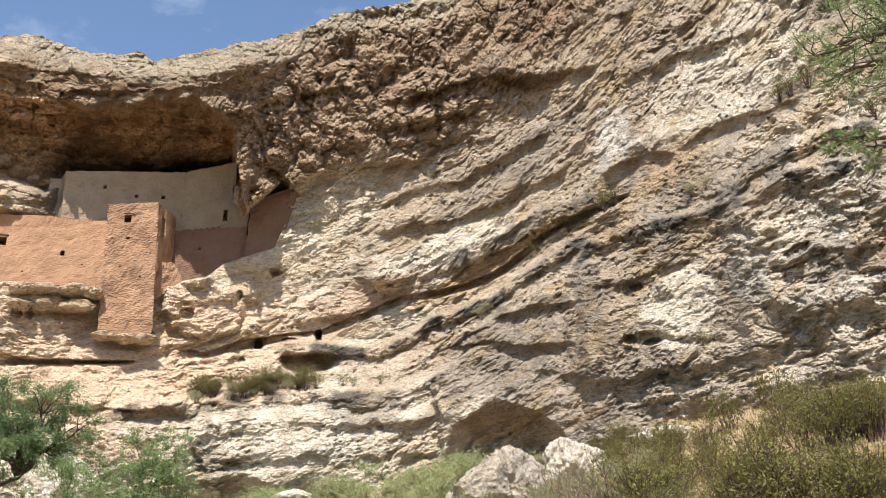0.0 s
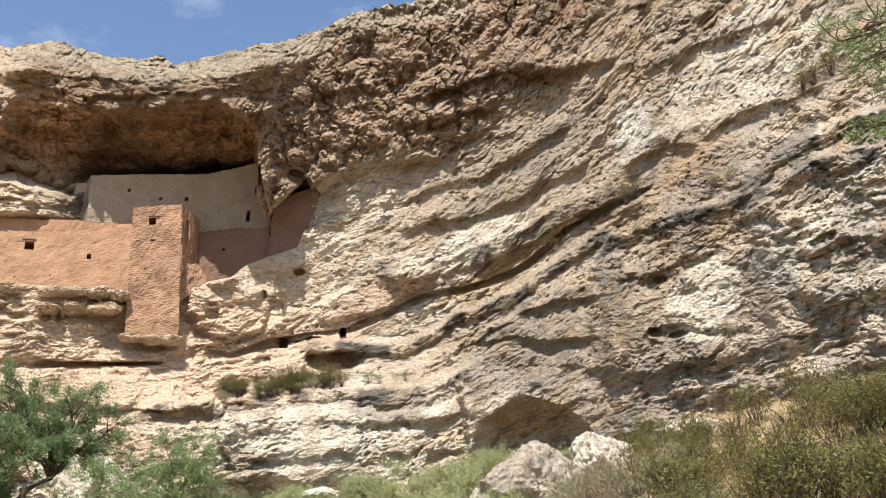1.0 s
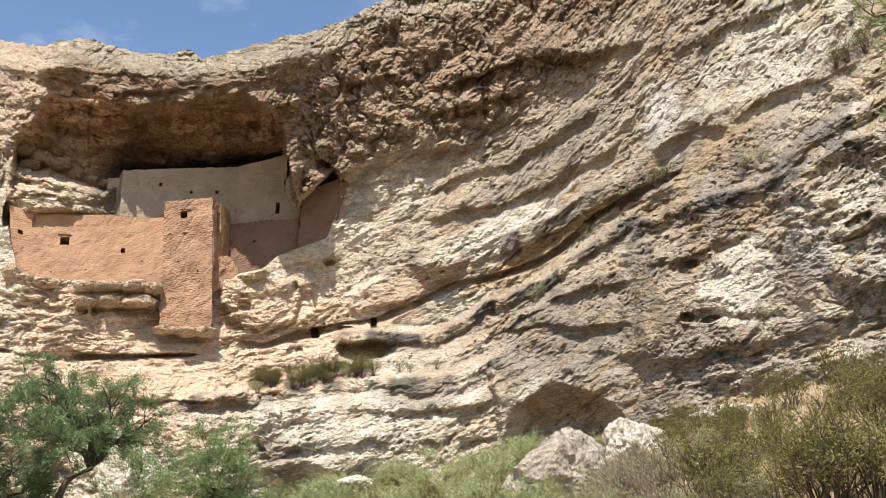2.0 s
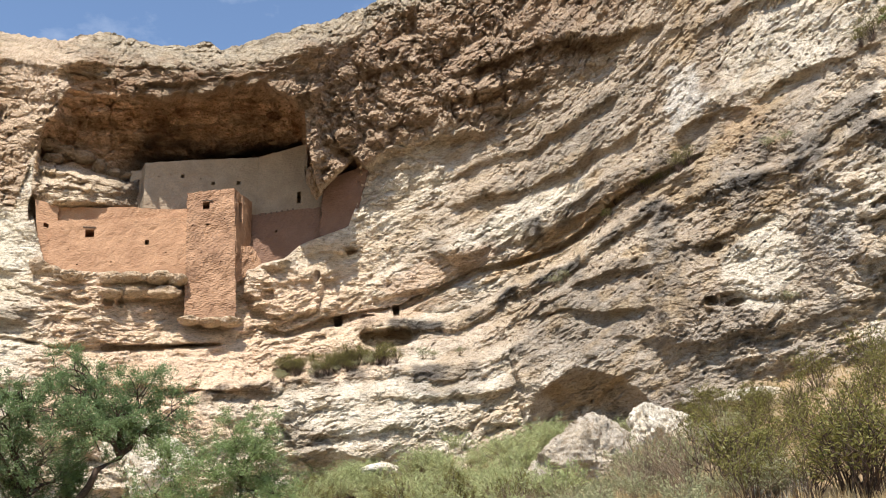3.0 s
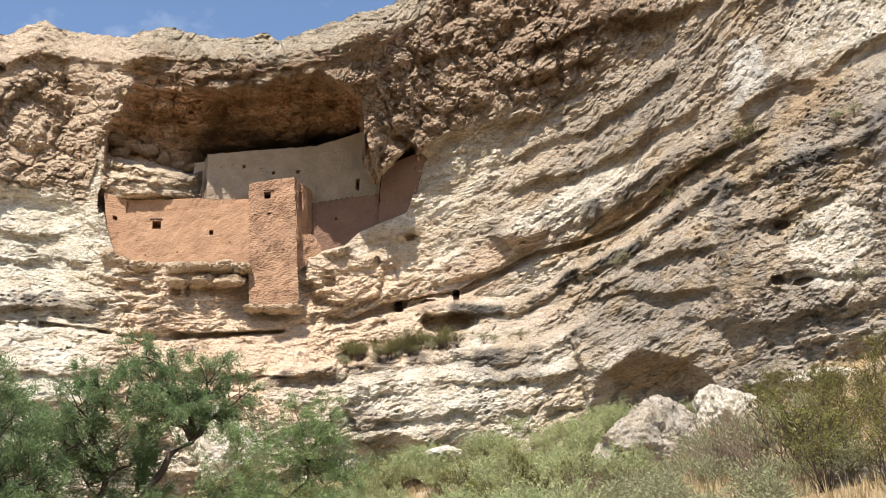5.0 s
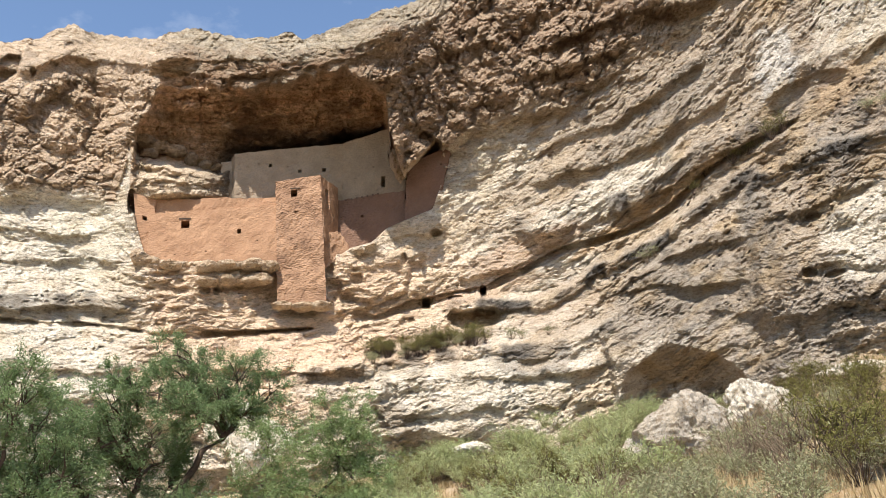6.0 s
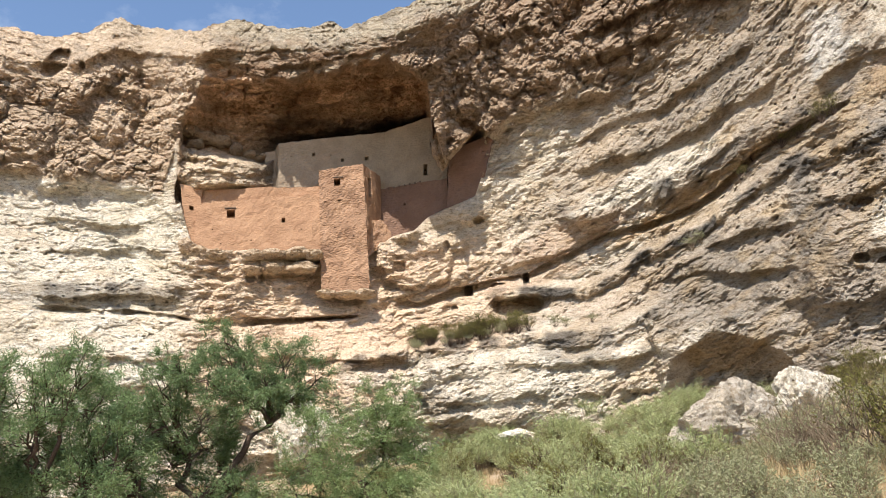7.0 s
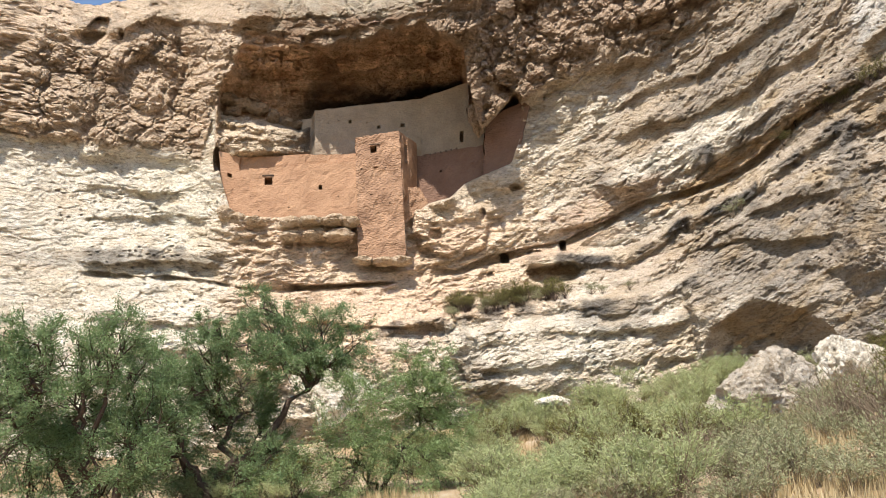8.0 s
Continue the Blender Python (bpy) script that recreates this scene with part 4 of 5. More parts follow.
    part("upper_house_end", wall_mesh("upper_house_end", [(-18.57, 21.00, 66.5), (-14.05, 21.06, 66.9), (-13.59, 26.18, 67.0), (-18.38, 24.98, 66.7)], MAT_PALE,
        [(-15.66, 22.26, 0.34, 1.0), (-17.67, 22.57, 0.08, 0.08), (-16.39, 23.28, 0.1, 0.1)], 2.0, 12, 0.05, 0.22, 0.08), MAT_PALE, home)
    part("annex", wall_mesh("annex", [(-27.20, 21.32, 65.5), (-26.11, 21.15, 65.4), (-26.10, 23.80, 65.5), (-27.13, 23.70, 65.6)], MAT_PALE, [], 1.2, 13, 0.05, 0.25, 0.05), MAT_PALE, home)
    right = part("right_wall", wall_mesh("right_wall", [(-19.86, 16.83, 65.8), (-13.85, 19.12, 66.0), (-14.05, 21.63, 66.4), (-19.54, 21.10, 66.3)], MAT_SHADED_RED,
        [(-17.27, 19.99, 0.22, 0.2)], 1.3, 14, 0.06, 0.22, 0.12), MAT_SHADED_RED, home, "reddish lower wall darkened in colour for its shade")
    part("red_wall", wall_mesh("red_wall", [(-14.18, 19.18, 65.4), (-11.83, 19.87, 65.2), (-10.34, 24.51, 65.6), (-13.75, 23.38, 65.8)], MAT_SHADED_RED, [(-12.22, 23.24, 0.12, 0.12)], 1.3, 15, 0.06, 0.25, 0.15), MAT_SHADED_RED, home, "tall red-brown mud wall against the rock")
    part("pier", wall_mesh("pier", [(-29.65, 14.34, 61.7), (-28.51, 14.34, 61.7), (-28.69, 16.94, 62.3), (-29.59, 16.93, 62.3)], MAT_PALE, [], 1.2, 16, 0.08, 0.2, 0.1), MAT_PALE, home, "masonry pier filling a gap in the ledge")
    # timber lintels over the openings and beam ends in the right wall
    def stick(a, b, rad, parent, nm):
        bm = bmesh.new()
        axis = b - a
        bmesh.ops.create_cone(bm, cap_ends=True, segments=7, radius1=rad, radius2=rad * 0.9, depth=axis.length)
        bm.transform(Matrix.Translation((a + b) / 2) @ axis.to_track_quat("Z", "Y").to_matrix().to_4x4())
        part(nm, bm, MAT_BEAM, parent)
    for par, (u, v), dist, half in ((tower, (-21.95, 22.02), 62.4, 0.36), (lower, (-29.53, 19.93), 62.4, 0.4), (house, (-23.77, 23.68), 65.0, 0.2)):
        stick(spot(u - half, v, dist), spot(u + half, v + 0.03, dist), 0.07, par, "lintel")
    for k in range(7):
        a0, b0 = (-18.31, 21.18), (-15.99, 21.54)
        u, v = a0[0] + (b0[0] - a0[0]) * k / 6, a0[1] + (b0[1] - a0[1]) * k / 6
        stick(spot(u, v, 67.0), spot(u, v - 0.02, 66.05), 0.09, right, "beam_end")
    return home


dwelling = build_dwelling()


# ---------------------------------------------------------------- loose rock
def rock_mesh(name, size, seed, mat, cut=0.35, level=5):
    bm = bmesh.new()
    bmesh.ops.create_icosphere(bm, subdivisions=level, radius=1.0)
    rnd = random.Random(seed)
    planes = [(Vector((rnd.gauss(0, 1), rnd.gauss(0, 1), rnd.gauss(0, 1))).normalized(), rnd.uniform(1 - cut, 0.95)) for _ in range(11)]
    for q in bm.verts:
        co = q.co.normalized()
        r = 1.0
        for n, dist in planes:
            k = co.dot(n)
            if k > 0.05:
                r = min(r, dist / k)
        s = Vector((seed * 3.1, seed * 1.7, 0))
        r += 0.12 * noise.fractal(co * 1.9 + s, 1.0, 2.0, 4) + 0.09 * (0.4 - abs(noise.noise(co * 2.6 + s)) * 1.6) + 0.075 * noise.fractal(co * 6 + s, 0.7, 2.0, 5)
        r -= 0.06 * max(0.0, 0.35 - noise.voronoi(co * 3.2 + s)[0][0]) * 2
        q.co = Vector((co.x * size[0], co.y * size[1], co.z * size[2])) * r
    me = bpy.data.meshes.new(name)
    bm.to_mesh(me)
    bm.free()
    me.materials.append(mat)
    return me


def ground_hit(u, v, lo=10.0, hi=60.0):
    """Distance at which the slope rises to v at bearing u."""
    rs = np.arange(lo, hi, 0.25)
    el = np.degrees(np.arctan2(ground_z(np.full_like(rs, u), rs) - EYE0[2], rs))
    ok = np.nonzero(el >= v)[0]
    return float(rs[ok[0]]) if len(ok) else hi - 8


def boulder(u, v_mid, dist, size, seed, label, mat=None, turn=0, cut=0.35, name="boulder", group=""):
    dist = dist or ground_hit(u, v_mid)
    ob = put(name, rock_mesh(name, size, seed, mat or MAT_BOULDER, cut, 5 if max(size) > 1.4 else 4))
    ob.matrix_world = Matrix.Translation(spot(u, v_mid, dist)) @ pose(0, 0, 0, 0, 0, turn)
    return tagged(ob, label, "boulder", group)


AT = ground_hit(1.12, 1.38) + 1.0
boulder(2.66, 3.47, AT, (AT * 0.066, AT * 0.045, AT * 0.055), 4, "large grey-cream fallen boulder with pitted flank", MAT_GREYBOULDER, 20, 0.5)
boulder(0.26, 2.26, AT - 0.6, (AT * 0.030, AT * 0.026, AT * 0.030), 14, "dark pitted shoulder of fallen rock in the scrub", MAT_GREYBOULDER, 60, 0.5)
boulder(7.91, 4.85, 45.0, (1.55, 1.4, 2.0), 8, "bright white angular boulder on the slope", None, 0, 0.5)
boulder(6.69, 5.97, 46.5, (0.75, 0.8, 0.7), 9, "small white block leaning on a boulder", None, 40, 0.45)
boulder(-10.79, 3.97, None, (1.2, 0.9, 0.5), 21, "flat pale rock among the sage", None, 10)
boulder(-4.96, -1.47, None, (0.5, 0.4, 0.3), 22, "small pale stone in dry grass", None, 10)
boulder(25.69, 2.52, None, (0.8, 0.7, 0.8), 31, "dark weathered stone in dry grass", MAT_DARKROCK, 0)
boulder(14.48, 6.39, None, (2.9, 1.2, 0.55), 33, "long low slab of pale rock in the scrub", None, 25)
boulder(11.32, 5.65, None, (0.8, 0.7, 0.5), 34, "pale rock in the scrub", None, 25)
boulder(-24.69, 4.95, 54.0, (2.4, 1.6, 2.0), 35, "pale rock ledge behind the mesquite", None, 5)
boulder(-26.56, 6.48, 57.0, (2.0, 1.4, 1.6), 36, "pale tan rock at the foot of the cliff", None, 5)
boulder(14.58, 0.23, None, (0.9, 0.7, 0.6), 37, "pale stone on the dry slope", None, 5)
boulder(-14.37, 23.49, 64.2, (0.75, 1.2, 1.5), 61, "brown rock outcrop wedged between two mud walls", MAT_BROWNROCK, 0, 0.3, "rock_outcrop")
for n, (u, v, rx, rz) in enumerate(((-32.35, 24.84, 0.8, 0.55), (-31.35, 24.47, 0.9, 0.5), (-30.31, 24.28, 1.0, 0.55), (-29.17, 23.74, 0.55, 0.65), (-28.23, 23.41, 0.5, 0.4), (-27.53, 23.28, 0.35, 0.3), (-32.02, 23.96, 0.6, 0.4))):
    boulder(u, v, 66.2, (rx, 0.9, rz), 62 + n, "rounded brown rock on the alcove floor", MAT_BROWNROCK, 12 * n, 0.2, "alcove_rock", "rounded rocks in the alcove")
# blocks of the ledge under the dwelling
for n, (u, v, hx, hz) in enumerate(((-31.61, 16.89, 0.7, 0.5), (-30.51, 16.84, 0.8, 0.4), (-28.01, 16.79, 0.8, 0.45), (-26.57, 16.91, 0.8, 0.4), (-25.04, 16.94, 0.95, 0.4), (-23.80, 16.81, 0.6, 0.45), (-32.32, 17.31, 0.55, 0.6), (-28.08, 15.83, 0.8, 0.35), (-26.57, 15.90, 0.5, 0.35), (-24.66, 15.95, 1.05, 0.42), (-22.95, 14.18, 0.7, 0.3), (-21.60, 14.06, 0.9, 0.3), (-20.31, 14.09, 0.8, 0.35))):
    boulder(u, v, 61.6, (hx * 1.15, 0.9, hz * 1.15), 50 + n, "cream limestone block carrying the dwelling's wall", MAT_TANROCK, 0, 0.3, "ledge_block", "blocks under the wall")


# ---------------------------------------------------------------- plants
class Plant:
    """Gathers tubes for wood and small blades for leaves."""

    def __init__(self, seed):
        self.rnd = random.Random(seed)
        self.wv, self.wf, self.lv, self.lf = [], [], [], []

    def tube(self, pts, r0, r1, sides=5):
        base = len(self.wv)
        n = len(pts)
        for i, q in enumerate(pts):
            t = (pts[min(i + 1, n - 1)] - pts[max(i - 1, 0)]).normalized()
            a = t.orthogonal().normalized()
            b = t.cross(a)
            r = r0 + (r1 - r0) * i / (n - 1)
            for k in range(sides):
                w = 2 * math.pi * k / sides
                self.wv.append(q + (a * math.cos(w) + b * math.sin(w)) * r)
        for i in range(n - 1):
            for k in range(sides):
                self.wf.append((base + i * sides + k, base + i * sides + (k + 1) % sides, base + (i + 1) * sides + (k + 1) % sides, base + (i + 1) * sides + k))

    def bend(self, a, b, n=5, wild=0.12, lift=0.0):
        rnd, length = self.rnd, (b - a).length
        pts = []
        for i in range(n + 1):
            k = i / n
            q = a.lerp(b, k) + Vector((0, 0, lift * length * math.sin(math.pi * k)))
            if 0 < i < n:
                q += Vector((rnd.gauss(0, wild), rnd.gauss(0, wild), rnd.gauss(0, wild))) * length * 0.5
            pts.append(q)
        return pts

    def leaf(self, q, along_dir, length, width):
        rnd = self.rnd
        d = (along_dir + Vector((rnd.gauss(0, 0.7), rnd.gauss(0, 0.7), rnd.gauss(0, 0.5)))).normalized()
        s = d.cross(Vector((rnd.gauss(0, 1), rnd.gauss(0, 1), rnd.gauss(0, 1)))).normalized() * width / 2
        base = len(self.lv)
        self.lv += [q, q + d * length * 0.5 + s, q + d * length, q + d * length * 0.5 - s]
        self.lf.append((base, base + 1, base + 2, base + 3))

    def wood_mesh(self, name, mat):
        return mesh_from(name, [tuple(q) for q in self.wv], self.wf, mat, True)

    def leaf_mesh(self, name, mat):
        return mesh_from(name, [tuple(q) for q in self.lv], self.lf, mat)


def mesquite(name, base, forks, lobes, seed, leaf_mat, label, leaf=(0.105, 0.034), twigs=17, girth=0.2, per=62):
    """A mesquite: crooked limbs from the base by way of the forks out to crown lobes (place, radius), with feathery leaves."""
    pl = Plant(seed)
    rnd = pl.rnd
    for k, fk in enumerate(forks):
        pts = pl.bend(base, fk, 6, 0.10, 0.03)
        pl.tube(pts, girth, girth * 0.55, 7)
    for centre, radius in lobes:
        fk = min(forks, key=lambda q: (q - centre).length)
        pts = pl.bend(fk, centre, 6, 0.13, 0.04)
        pl.tube(pts, girth * 0.5, girth * 0.14, 6)
        for _ in range(twigs):
            start = pts[rnd.choice((3, 4, 5, 6))]
            while True:
                off = Vector((rnd.uniform(-1, 1), rnd.uniform(-1, 1), rnd.uniform(-0.75, 1)))
                if off.length < 1:
                    break
            end = centre + off * radius
            tw = pl.bend(start, end, 4, 0.14, 0.05)
            pl.tube(tw, girth * 0.13, girth * 0.04, 4)
            for _ in range(5):
                a = tw[rnd.choice((2, 3, 4))]
                out = (end - centre).normalized() + Vector((rnd.gauss(0, 0.6), rnd.gauss(0, 0.6), rnd.gauss(0.1, 0.5)))
                b = a + out.normalized() * radius * rnd.uniform(0.18, 0.45)
                tt = pl.bend(a, b, 3, 0.1)
                pl.tube(tt, girth * 0.045, girth * 0.02, 3)
                for _ in range(per):
                    k = rnd.random()
                    q = a.lerp(b, k) + Vector((rnd.gauss(0, 1), rnd.gauss(0, 1), rnd.gauss(-0.2, 1))) * radius * 0.075
                    pl.leaf(q, (b - a).normalized(), leaf[0] * rnd.uniform(0.6, 1.3), leaf[1] * rnd.uniform(0.7, 1.3))
    tree = tagged(new(name), label, "tree")
    put("trunk", pl.wood_mesh("trunk", MAT_BARK), tree, "dark crooked bark")
    put("crown", pl.leaf_mesh("crown", leaf_mat), tree)
    return tree


def lobe_list(pts, dist, spread, seed):
    rnd = random.Random(seed)
    return [(spot(u, v, dist + rnd.uniform(-spread, spread)), r * 1.35) for u, v, r in pts]


LEFT_TREE = lobe_list([(-29.93, 11.03, 0.9), (-28.82, 9.35, 1.0), (-26.22, 9.67, 1.0), (-23.98, 8.30, 0.95), (-25.49, 7.42, 0.9), (-28.45, 7.13, 1.1), (-31.00, 8.65, 1.0), (-31.32, 6.12, 1.2),
    (-33.83, 7.96, 1.0), (-34.46, 5.83, 1.2), (-33.02, 3.33, 1.3), (-35.39, 3.06, 1.3), (-30.22, 2.87, 1.1), (-31.58, 0.48, 1.3), (-34.63, 0.30, 1.3), (-28.79, -0.00, 1.2), (-36.32, 1.06, 1.2), (-33.24, -1.46, 1.3), (-29.48, -2.03, 1.2), (-36.91, 7.63, 0.8), (-33.74, 4.76, 1.0), (-36.48, 5.18, 0.9), (-30.24, 5.01, 0.9), (-29.14, 1.06, 1.0), (-26.97, 8.57, 0.8), (-32.81, 9.76, 0.7)], 36.0, 1.6, 3)
mesquite("mesquite_tree", on_ground(-32.91, 36.0, 0.2), [spot(-29.33, 2.12, 36.2), spot(-26.98, 5.63, 36.4), spot(-31.98, 3.64, 36.4), spot(-35.01, 1.68, 35.6)], LEFT_TREE, 11, MAT_LEAF, "feathery green mesquite tree with dark crooked limbs")
WEST_TREE = lobe_list([(-39.00, 9.38, 0.9), (-40.56, 7.98, 1.1), (-38.22, 6.94, 1.1), (-42.80, 8.30, 1.1), (-43.88, 6.29, 1.2), (-41.37, 5.60, 1.2), (-38.76, 4.54, 1.2), (-36.84, 5.88, 1.0), (-43.41, 3.97, 1.2), (-37.99, 2.14, 1.2),
    (-42.33, 1.33, 1.2), (-39.82, 0.56, 1.2), (-45.77, 7.59, 1.2), (-46.11, 4.67, 1.3), (-45.30, 1.78, 1.3), (-48.21, 5.96, 1.3), (-43.39, -0.53, 1.3), (-40.33, -1.35, 1.3), (-37.53, -0.88, 1.2), (-44.38, 8.95, 0.8), (-36.42, 3.79, 1.0), (-40.29, 3.23, 1.0), (-42.17, 3.61, 1.0)], 33.0, 1.4, 4)
mesquite("mesquite_tree", on_ground(-39.75, 33.0, 0.2), [spot(-40.58, 2.90, 32.6), spot(-38.01, 2.48, 33.4), spot(-43.67, 3.33, 33.2)], WEST_TREE, 12, MAT_LEAF, "spreading green mesquite with a dead dark stub")
YOUNG = lobe_list([(-18.77, 5.66, 0.9), (-20.67, 5.38, 0.9), (-17.33, 4.11, 0.85), (-22.56, 4.72, 0.9), (-19.63, 3.12, 1.0), (-21.89, 2.14, 1.0), (-24.81, 3.36, 0.9), (-25.56, 1.24, 1.0), (-22.68, 0.04, 1.0), (-18.99, 0.56, 0.9), (-26.66, -0.46, 1.0), (-24.03, 5.52, 0.7), (-20.24, 6.84, 0.7), (-17.97, 6.55, 0.6), (-16.68, 2.25, 0.8), (-20.83, 0.65, 1.0), (-24.51, -0.57, 1.0), (-17.16, 0.11, 0.8), (-28.43, 0.33, 0.9), (-26.31, -1.87, 1.0), (-22.74, -2.41, 1.0), (-23.36, 2.21, 0.9), (-18.19, 1.96, 0.9), (-20.52, -1.13, 1.0), (-17.99, -1.61, 0.9)], 35.0, 1.2, 5)
YOUNG = [(q, r * 1.2) for q, r in YOUNG]
mesquite("young_mesquite", on_ground(-22.36, 36.0, 0.2), [spot(-20.79, 1.73, 36.0), spot(-23.76, 0.80, 36.0), spot(-19.60, 3.85, 36.2)], YOUNG, 13, MAT_LEAF2, "young bright green mesquite with thin stems", (0.10, 0.032), 15, 0.10, 42)


def shrub_parts(name, seed, height, width, leaf_mat, stems, leaves, leaf, bare=0.35, label="", category="shrub", wood=None):
    """A many-stemmed shrub. Leaves start above the bare part of each stem."""
    pl = Plant(seed)
    rnd = pl.rnd
    for _ in range(stems):
        ang, lean = rnd.uniform(0, 2 * math.pi), rnd.random() ** 0.7
        tip = Vector((math.cos(ang) * width * lean * 0.5, math.sin(ang) * width * lean * 0.5, height * rnd.uniform(0.62, 1.0) * (1 - 0.35 * lean * lean)))
        pts = pl.bend(Vector((math.cos(ang) * 0.06, math.sin(ang) * 0.06, -0.1)), tip, 4, 0.09, 0.05)
        pl.tube(pts, 0.010 * height, 0.003 * height, 4)
        for _ in range(3):
            a = pts[rnd.choice((2, 3))]
            b = a + Vector((rnd.gauss(0, 0.16) * width, rnd.gauss(0, 0.16) * width, height * rnd.uniform(0.12, 0.34)))
            side = pl.bend(a, b, 2, 0.08)
            pl.tube(side, 0.005 * height, 0.002 * height, 3)
            for _ in range(leaves):
                k = rnd.uniform(0.15, 1.05)
                q = a.lerp(b, k) + Vector((rnd.gauss(0, 0.05), rnd.gauss(0, 0.05), rnd.gauss(0, 0.05))) * height * 0.55
                if q.z > bare * height:
                    pl.leaf(q, (b - a).normalized(), leaf[0] * rnd.uniform(0.6, 1.4), leaf[1] * rnd.uniform(0.7, 1.3))
    ob = tagged(new(name), label, category)
    put("wood", pl.wood_mesh("wood", wood or MAT_TWIG), ob)
    if pl.lf:
        put("foliage", pl.leaf_mesh("foliage", leaf_mat), ob)
    return ob


KINDS = {
    "creosote": lambda s: shrub_parts("creosote_bush", s, 2.1, 2.6, MAT_CREOSOTE, 25, 17, (0.12, 0.036), 0.22, "olive-green creosote bush on the dry slope", wood=MAT_BARK),
    "sage": lambda s: shrub_parts("sagebrush", s, 1.6, 2.3, MAT_SAGE, 30, 40, (0.11, 0.022), 0.03, "soft grey-green sagebrush on the slope"),
    "salt": lambda s: shrub_parts("saltbush", s, 1.2, 1.8, MAT_SALT, 22, 15, (0.10, 0.028), 0.0, "pale grey-green saltbush in dry grass"),
    "dry": lambda s: shrub_parts("dry_bush", s, 1.8, 2.2, MAT_SALT, 26, 3, (0.08, 0.03), 0.5, "bare grey-brown leafless bush"),
}
STOCK = {}


def plant(kind, u, r, scale, seed):
    rnd = random.Random(seed)
    which = rnd.randrange(3)
    at = on_ground(u, r, 0.05)
    m = Matrix.Translation(at) @ pose(0, 0, 0, rnd.uniform(-6, 6), rnd.uniform(-6, 6), rnd.uniform(0, 360)) @ Matrix.Diagonal((scale * rnd.uniform(0.85, 1.2), scale * rnd.uniform(0.85, 1.2), scale * rnd.uniform(0.85, 1.15), 1))
    key = (kind, which)
    if key not in STOCK:
        STOCK[key] = KINDS[kind](100 + 7 * which + len(kind))
        STOCK[key].matrix_basis = m
        tagged(STOCK[key], group=kind + " bushes on the slope")
    else:
        source = STOCK[key]
        old = source.matrix_basis.copy()
        source.matrix_basis = Matrix.Identity(4)
        copy_thing(source, m)
        source.matrix_basis = old


def patch(kind, count, corner_a, corner_b, scale, seed):
    """Scatters bushes between two places on the slope, in bearing and distance."""
    rnd = random.Random(seed)
    for k in range(count):
        u, v = rnd.uniform(corner_a[0], corner_b[0]), rnd.uniform(corner_a[1], corner_b[1])
        plant(kind, u, ground_hit(u, v), scale * rnd.uniform(0.7, 1.25), seed * 100 + k)


patch("sage", 52, (-15.5, 0.2), (1.6, 4.2), 1.2, 1)
patch("sage", 22, (-12.87, 3.51), (1.63, 4.35), 1.1, 2)
patch("sage", 32, (-15.94, -4.14), (-3.15, -0.93), 1.0, 16)
patch("creosote", 10, (-11.10, -2.30), (-0.04, 2.02), 0.85, 3)
patch("salt", 20, (-14.14, -4.22), (1.70, -0.15), 0.95, 4)
patch("creosote", 9, (-17.04, 2.63), (-12.07, 4.20), 0.8, 5)
patch("creosote", 17, (16.61, 4.33), (28.84, 6.78), 1.0, 6)
patch("creosote", 14, (9.30, 4.87), (17.24, 6.17), 0.75, 7)
patch("creosote", 8, (10.79, -0.35), (18.27, 2.19), 0.95, 8)
patch("creosote", 8, (18.10, -0.73), (27.24, 2.17), 1.0, 14)
patch("salt", 16, (4.50, -0.02), (15.62, 2.37), 0.85, 9)
patch("dry", 6, (5.35, 0.32), (9.48, 1.06), 1.05, 10)
patch("dry", 8, (-7.82, -1.75), (5.71, 0.63), 0.75, 11)
patch("sage", 9, (-0.18, 5.99), (5.80, 6.35), 0.8, 12)
patch("salt", 12, (0.35, -2.78), (10.33, -0.92), 0.95, 13)
patch("creosote", 8, (-37.82, -1.51), (-27.72, 0.29), 0.9, 15)
patch("sage", 12, (-20.88, -0.76), (-14.50, 1.41), 0.95, 19)
patch("creosote", 5, (-20.50, -0.43), (-14.48, 1.77), 0.8, 20)
patch("salt", 18, (4.0, 2.0), (12.5, 4.6), 0.95, 21)
patch("creosote", 10, (9.0, 2.0), (17.0, 4.8), 0.8, 22)
patch("salt", 12, (1.2, -0.6), (6.2, 1.9), 0.85, 23)
patch("sage", 8, (-36.19, -2.27), (-28.78, -0.35), 0.9, 18)


def dry_grass(count, seed):
    """Straw-coloured tufts all over the slope."""
    rnd = random.Random(seed)
    verts, faces = [], []
    for _ in range(count):
        u, r = rnd.uniform(-48, 34), rnd.uniform(16, 56)
        if vnoise(np.array([u * 0.35]), np.array([r * 0.16]), 200)[0] + 0.02 * u < -0.25:
            continue
        c0 = on_ground(u, r)
        for _ in range(9):
            a, lean = rnd.uniform(0, 6.28), rnd.uniform(0.05, 0.28)
            hgt = rnd.uniform(0.25, 0.65)
            q = c0 + Vector((rnd.gauss(0, 0.18), rnd.gauss(0, 0.18), -0.05))
            side = Vector((math.cos(a + 1.57), math.sin(a + 1.57), 0)) * 0.022
            tip = q + Vector((math.cos(a) * lean, math.sin(a) * lean, hgt))
            n = len(verts)
            verts += [tuple(q - side), tuple(q + side), tuple(tip)]
            faces.append((n, n + 1, n + 2))
    me = mesh_from("dry_grass", verts, faces, MAT_STRAW)
    return tagged(new("dry_grass", me), "straw-coloured dry grass tufts on the slope", "grass", kind="stuff")


dry_grass(9000, 5)


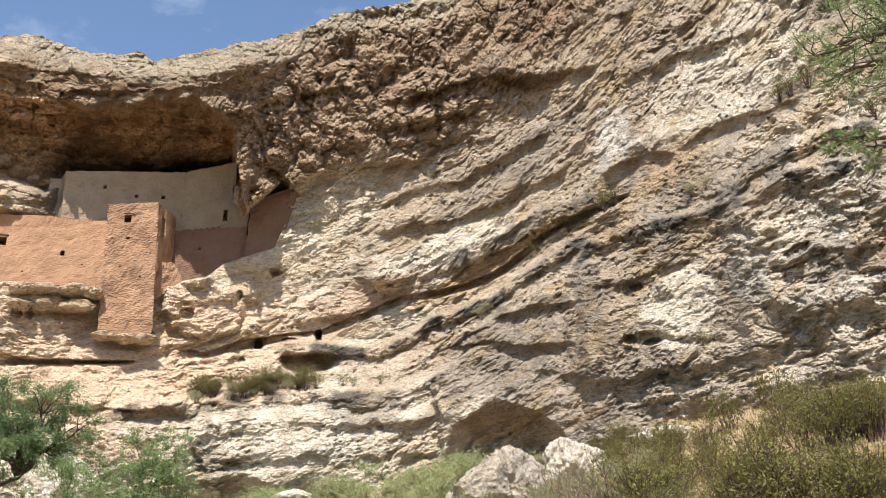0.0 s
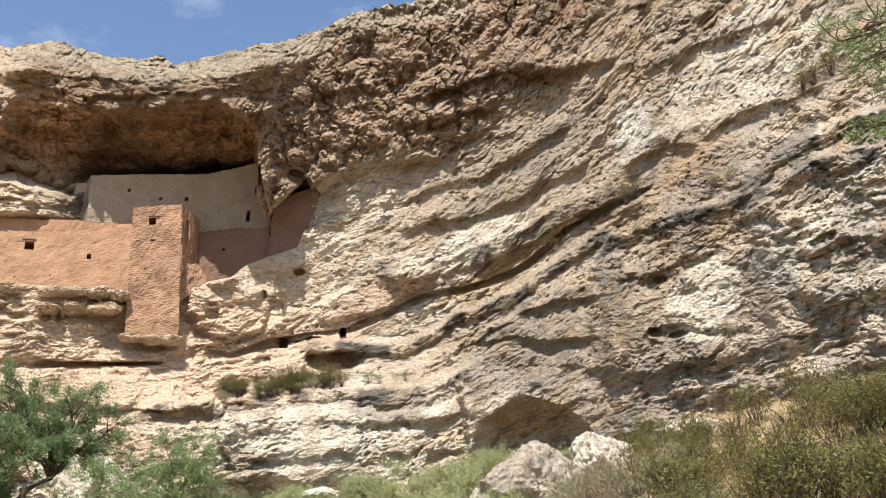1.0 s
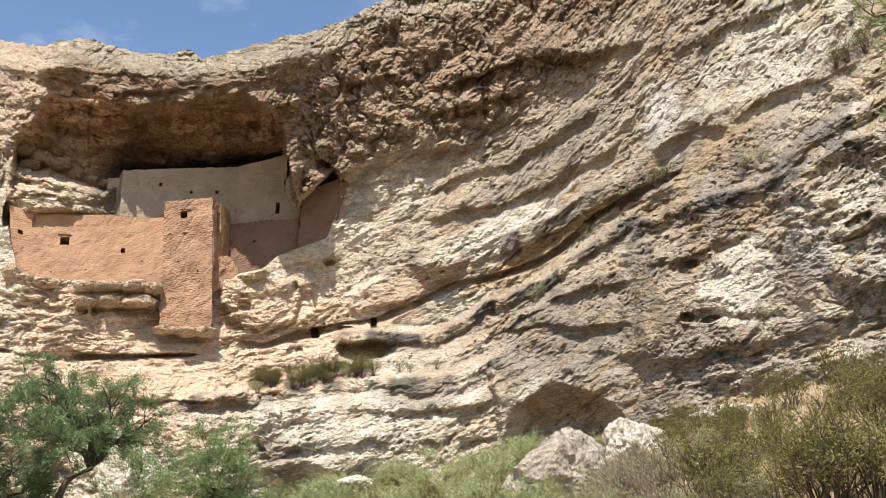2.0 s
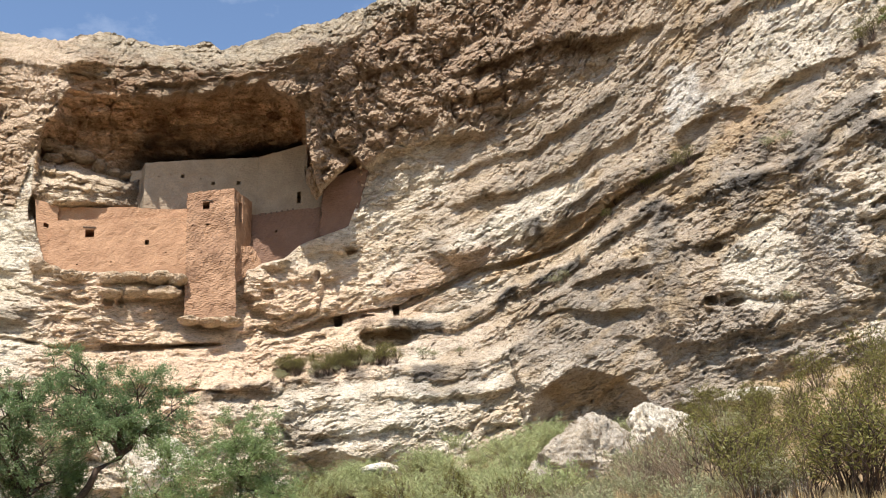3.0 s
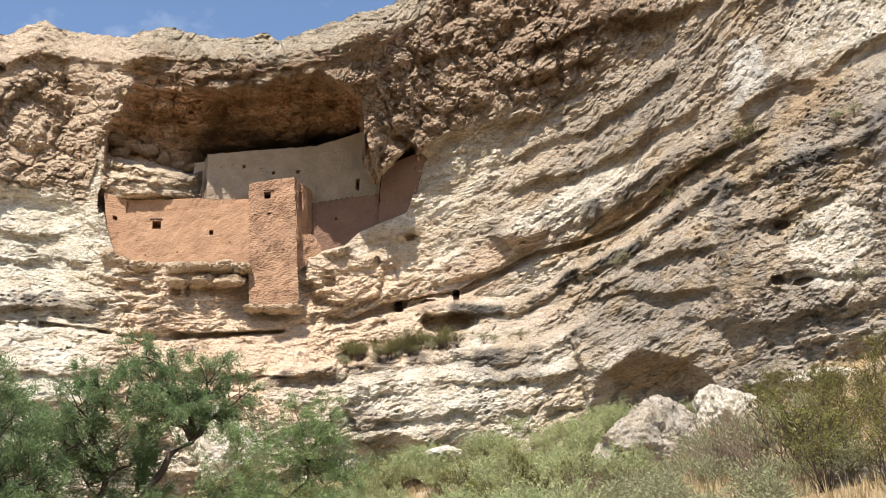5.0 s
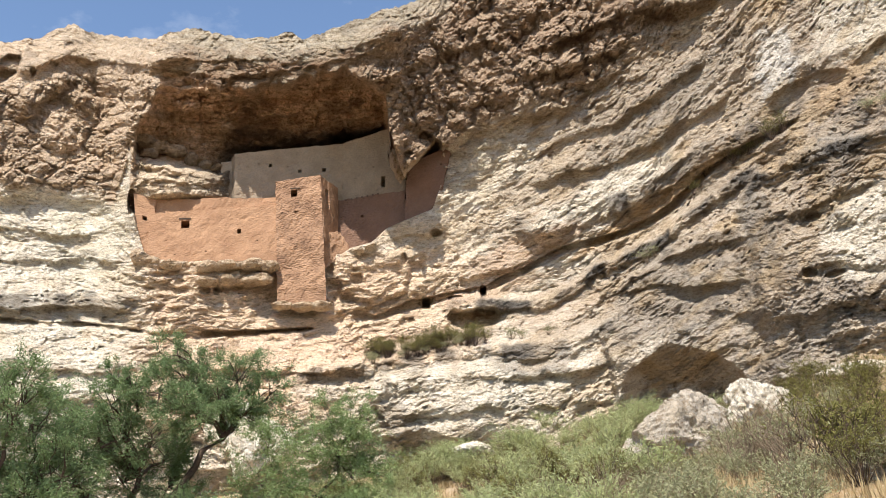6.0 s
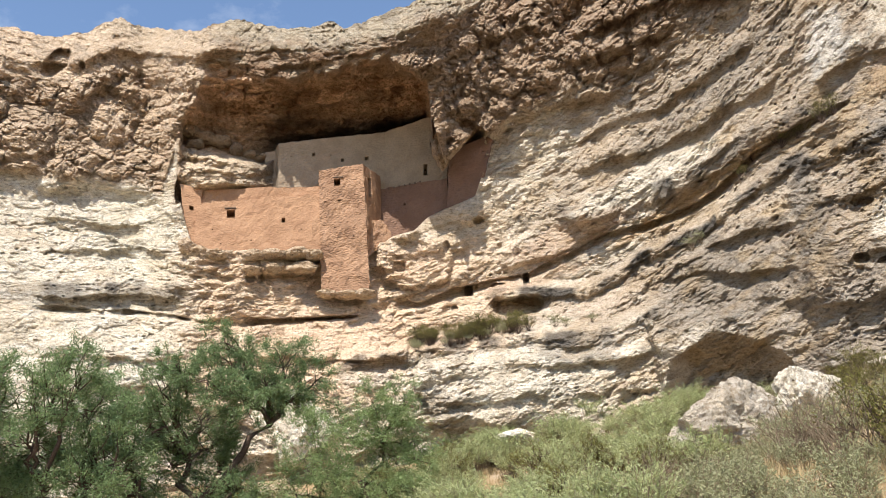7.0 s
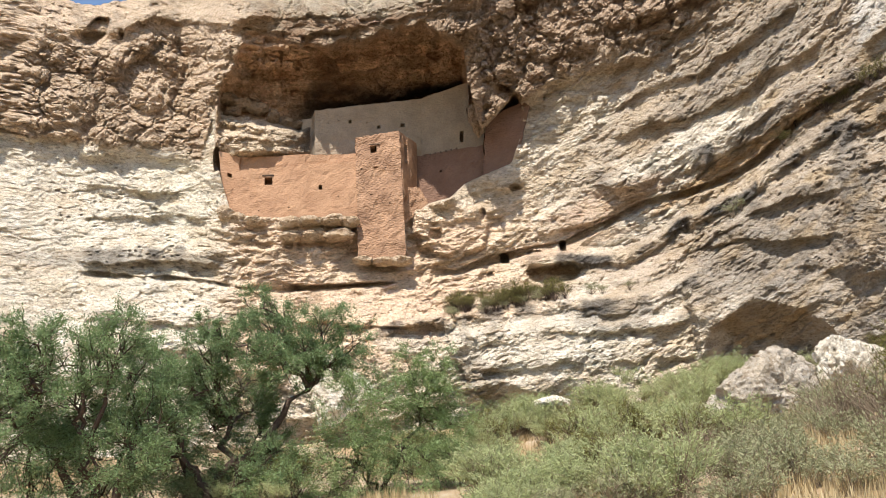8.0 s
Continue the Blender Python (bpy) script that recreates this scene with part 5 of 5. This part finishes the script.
# ---------------------------------------------------------------- plants on the ledges of the cliff
def cliff_spot(u, v, proud=0.1):
    dist, _ = cliff_face(np.array([u, u + 0.01]), np.array([v, v]))
    return spot(u, v, float(dist[0]) - proud)


def ledge_plant(kind, u, v, scale, seed):
    rnd = random.Random(seed)
    source = STOCK[(kind, rnd.randrange(3))]
    old = source.matrix_basis.copy()
    source.matrix_basis = Matrix.Identity(4)
    ob = copy_thing(source, Matrix.Translation(cliff_spot(u, v)) @ pose(0, 0, 0, 8, 0, rnd.uniform(0, 360)) @ Matrix.Diagonal((scale, scale, scale, 1)))
    source.matrix_basis = old
    ob["label"] = "small scrubby bush rooted on a cliff ledge"
    ob["group"] = "bushes on the cliff"


for n, (kind, u, v, size) in enumerate((("creosote", -16.69, 10.45, 0.55), ("creosote", -15.71, 10.59, 0.6), ("creosote", -14.73, 10.83, 0.65), ("creosote", -12.76, 11.00, 0.75), ("creosote", -11.79, 10.93, 0.7), ("salt", -13.75, 10.77, 0.5), ("salt", -10.82, 10.86, 0.5), ("creosote", -9.14, 10.88, 0.6),
        ("salt", -7.30, 11.03, 0.75), ("salt", -6.61, 10.97, 0.6), ("salt", -4.78, 11.10, 0.6), ("creosote", 6.28, 19.02, 0.6), ("creosote", 9.16, 20.57, 0.8), ("creosote", 10.21, 20.93, 0.7), ("creosote", 11.88, 21.53, 0.8), ("creosote", 12.65, 21.82, 0.75), ("salt", 17.98, 21.71, 0.9), ("salt", 18.98, 21.92, 0.8), ("salt", 2.45, 15.13, 0.9), ("salt", 3.06, 15.42, 0.8),
        ("salt", 17.11, 11.91, 0.8), ("creosote", 25.58, 26.57, 0.9), ("creosote", 26.74, 26.81, 0.9), ("creosote", 24.80, 26.40, 0.7), ("salt", -28.82, 20.80, 0.35), ("salt", -29.20, 20.72, 0.3), ("creosote", 7.22, 20.06, 0.6), ("creosote", 5.95, 19.60, 0.5), ("creosote", 30.26, 23.92, 0.8))):
    ledge_plant(kind, u, v, size, 300 + n)

for n in range(48):
    k = random.Random(900 + n)
    x = k.random()
    a0, b0 = (-17.29, 10.15), (-9.84, 10.94)
    ledge_plant(k.choice(("creosote", "creosote", "salt")), a0[0] + (b0[0] - a0[0]) * x, a0[1] + (b0[1] - a0[1]) * x + k.uniform(-0.15, 0.35), k.uniform(0.4, 0.75), 940 + n)

# ---------------------------------------------------------------- the near mesquite whose boughs hang into view
NEAR = lobe_list([(29.59, 29.21, 0.34), (31.15, 29.75, 0.34), (30.99, 27.24, 0.34), (32.39, 28.00, 0.4), (27.63, 28.56, 0.2), (29.02, 26.96, 0.25), (29.93, 22.36, 0.18), (27.70, 22.93, 0.14), (32.63, 25.20, 0.4), (34.34, 29.02, 0.5), (33.83, 31.86, 0.5), (36.64, 30.16, 0.6), (30.53, 32.66, 0.4)], 9.0, 0.25, 6)
mesquite("mesquite_tree", on_ground(46.0, 9.5, 0.1), [spot(35.45, 23.96, 9.1), spot(34.59, 27.60, 9.0), spot(33.77, 21.12, 9.1)], NEAR, 17, MAT_LEAF2, "leaning mesquite with thin green boughs hanging out", (0.06, 0.013), 9, 0.07, 13)
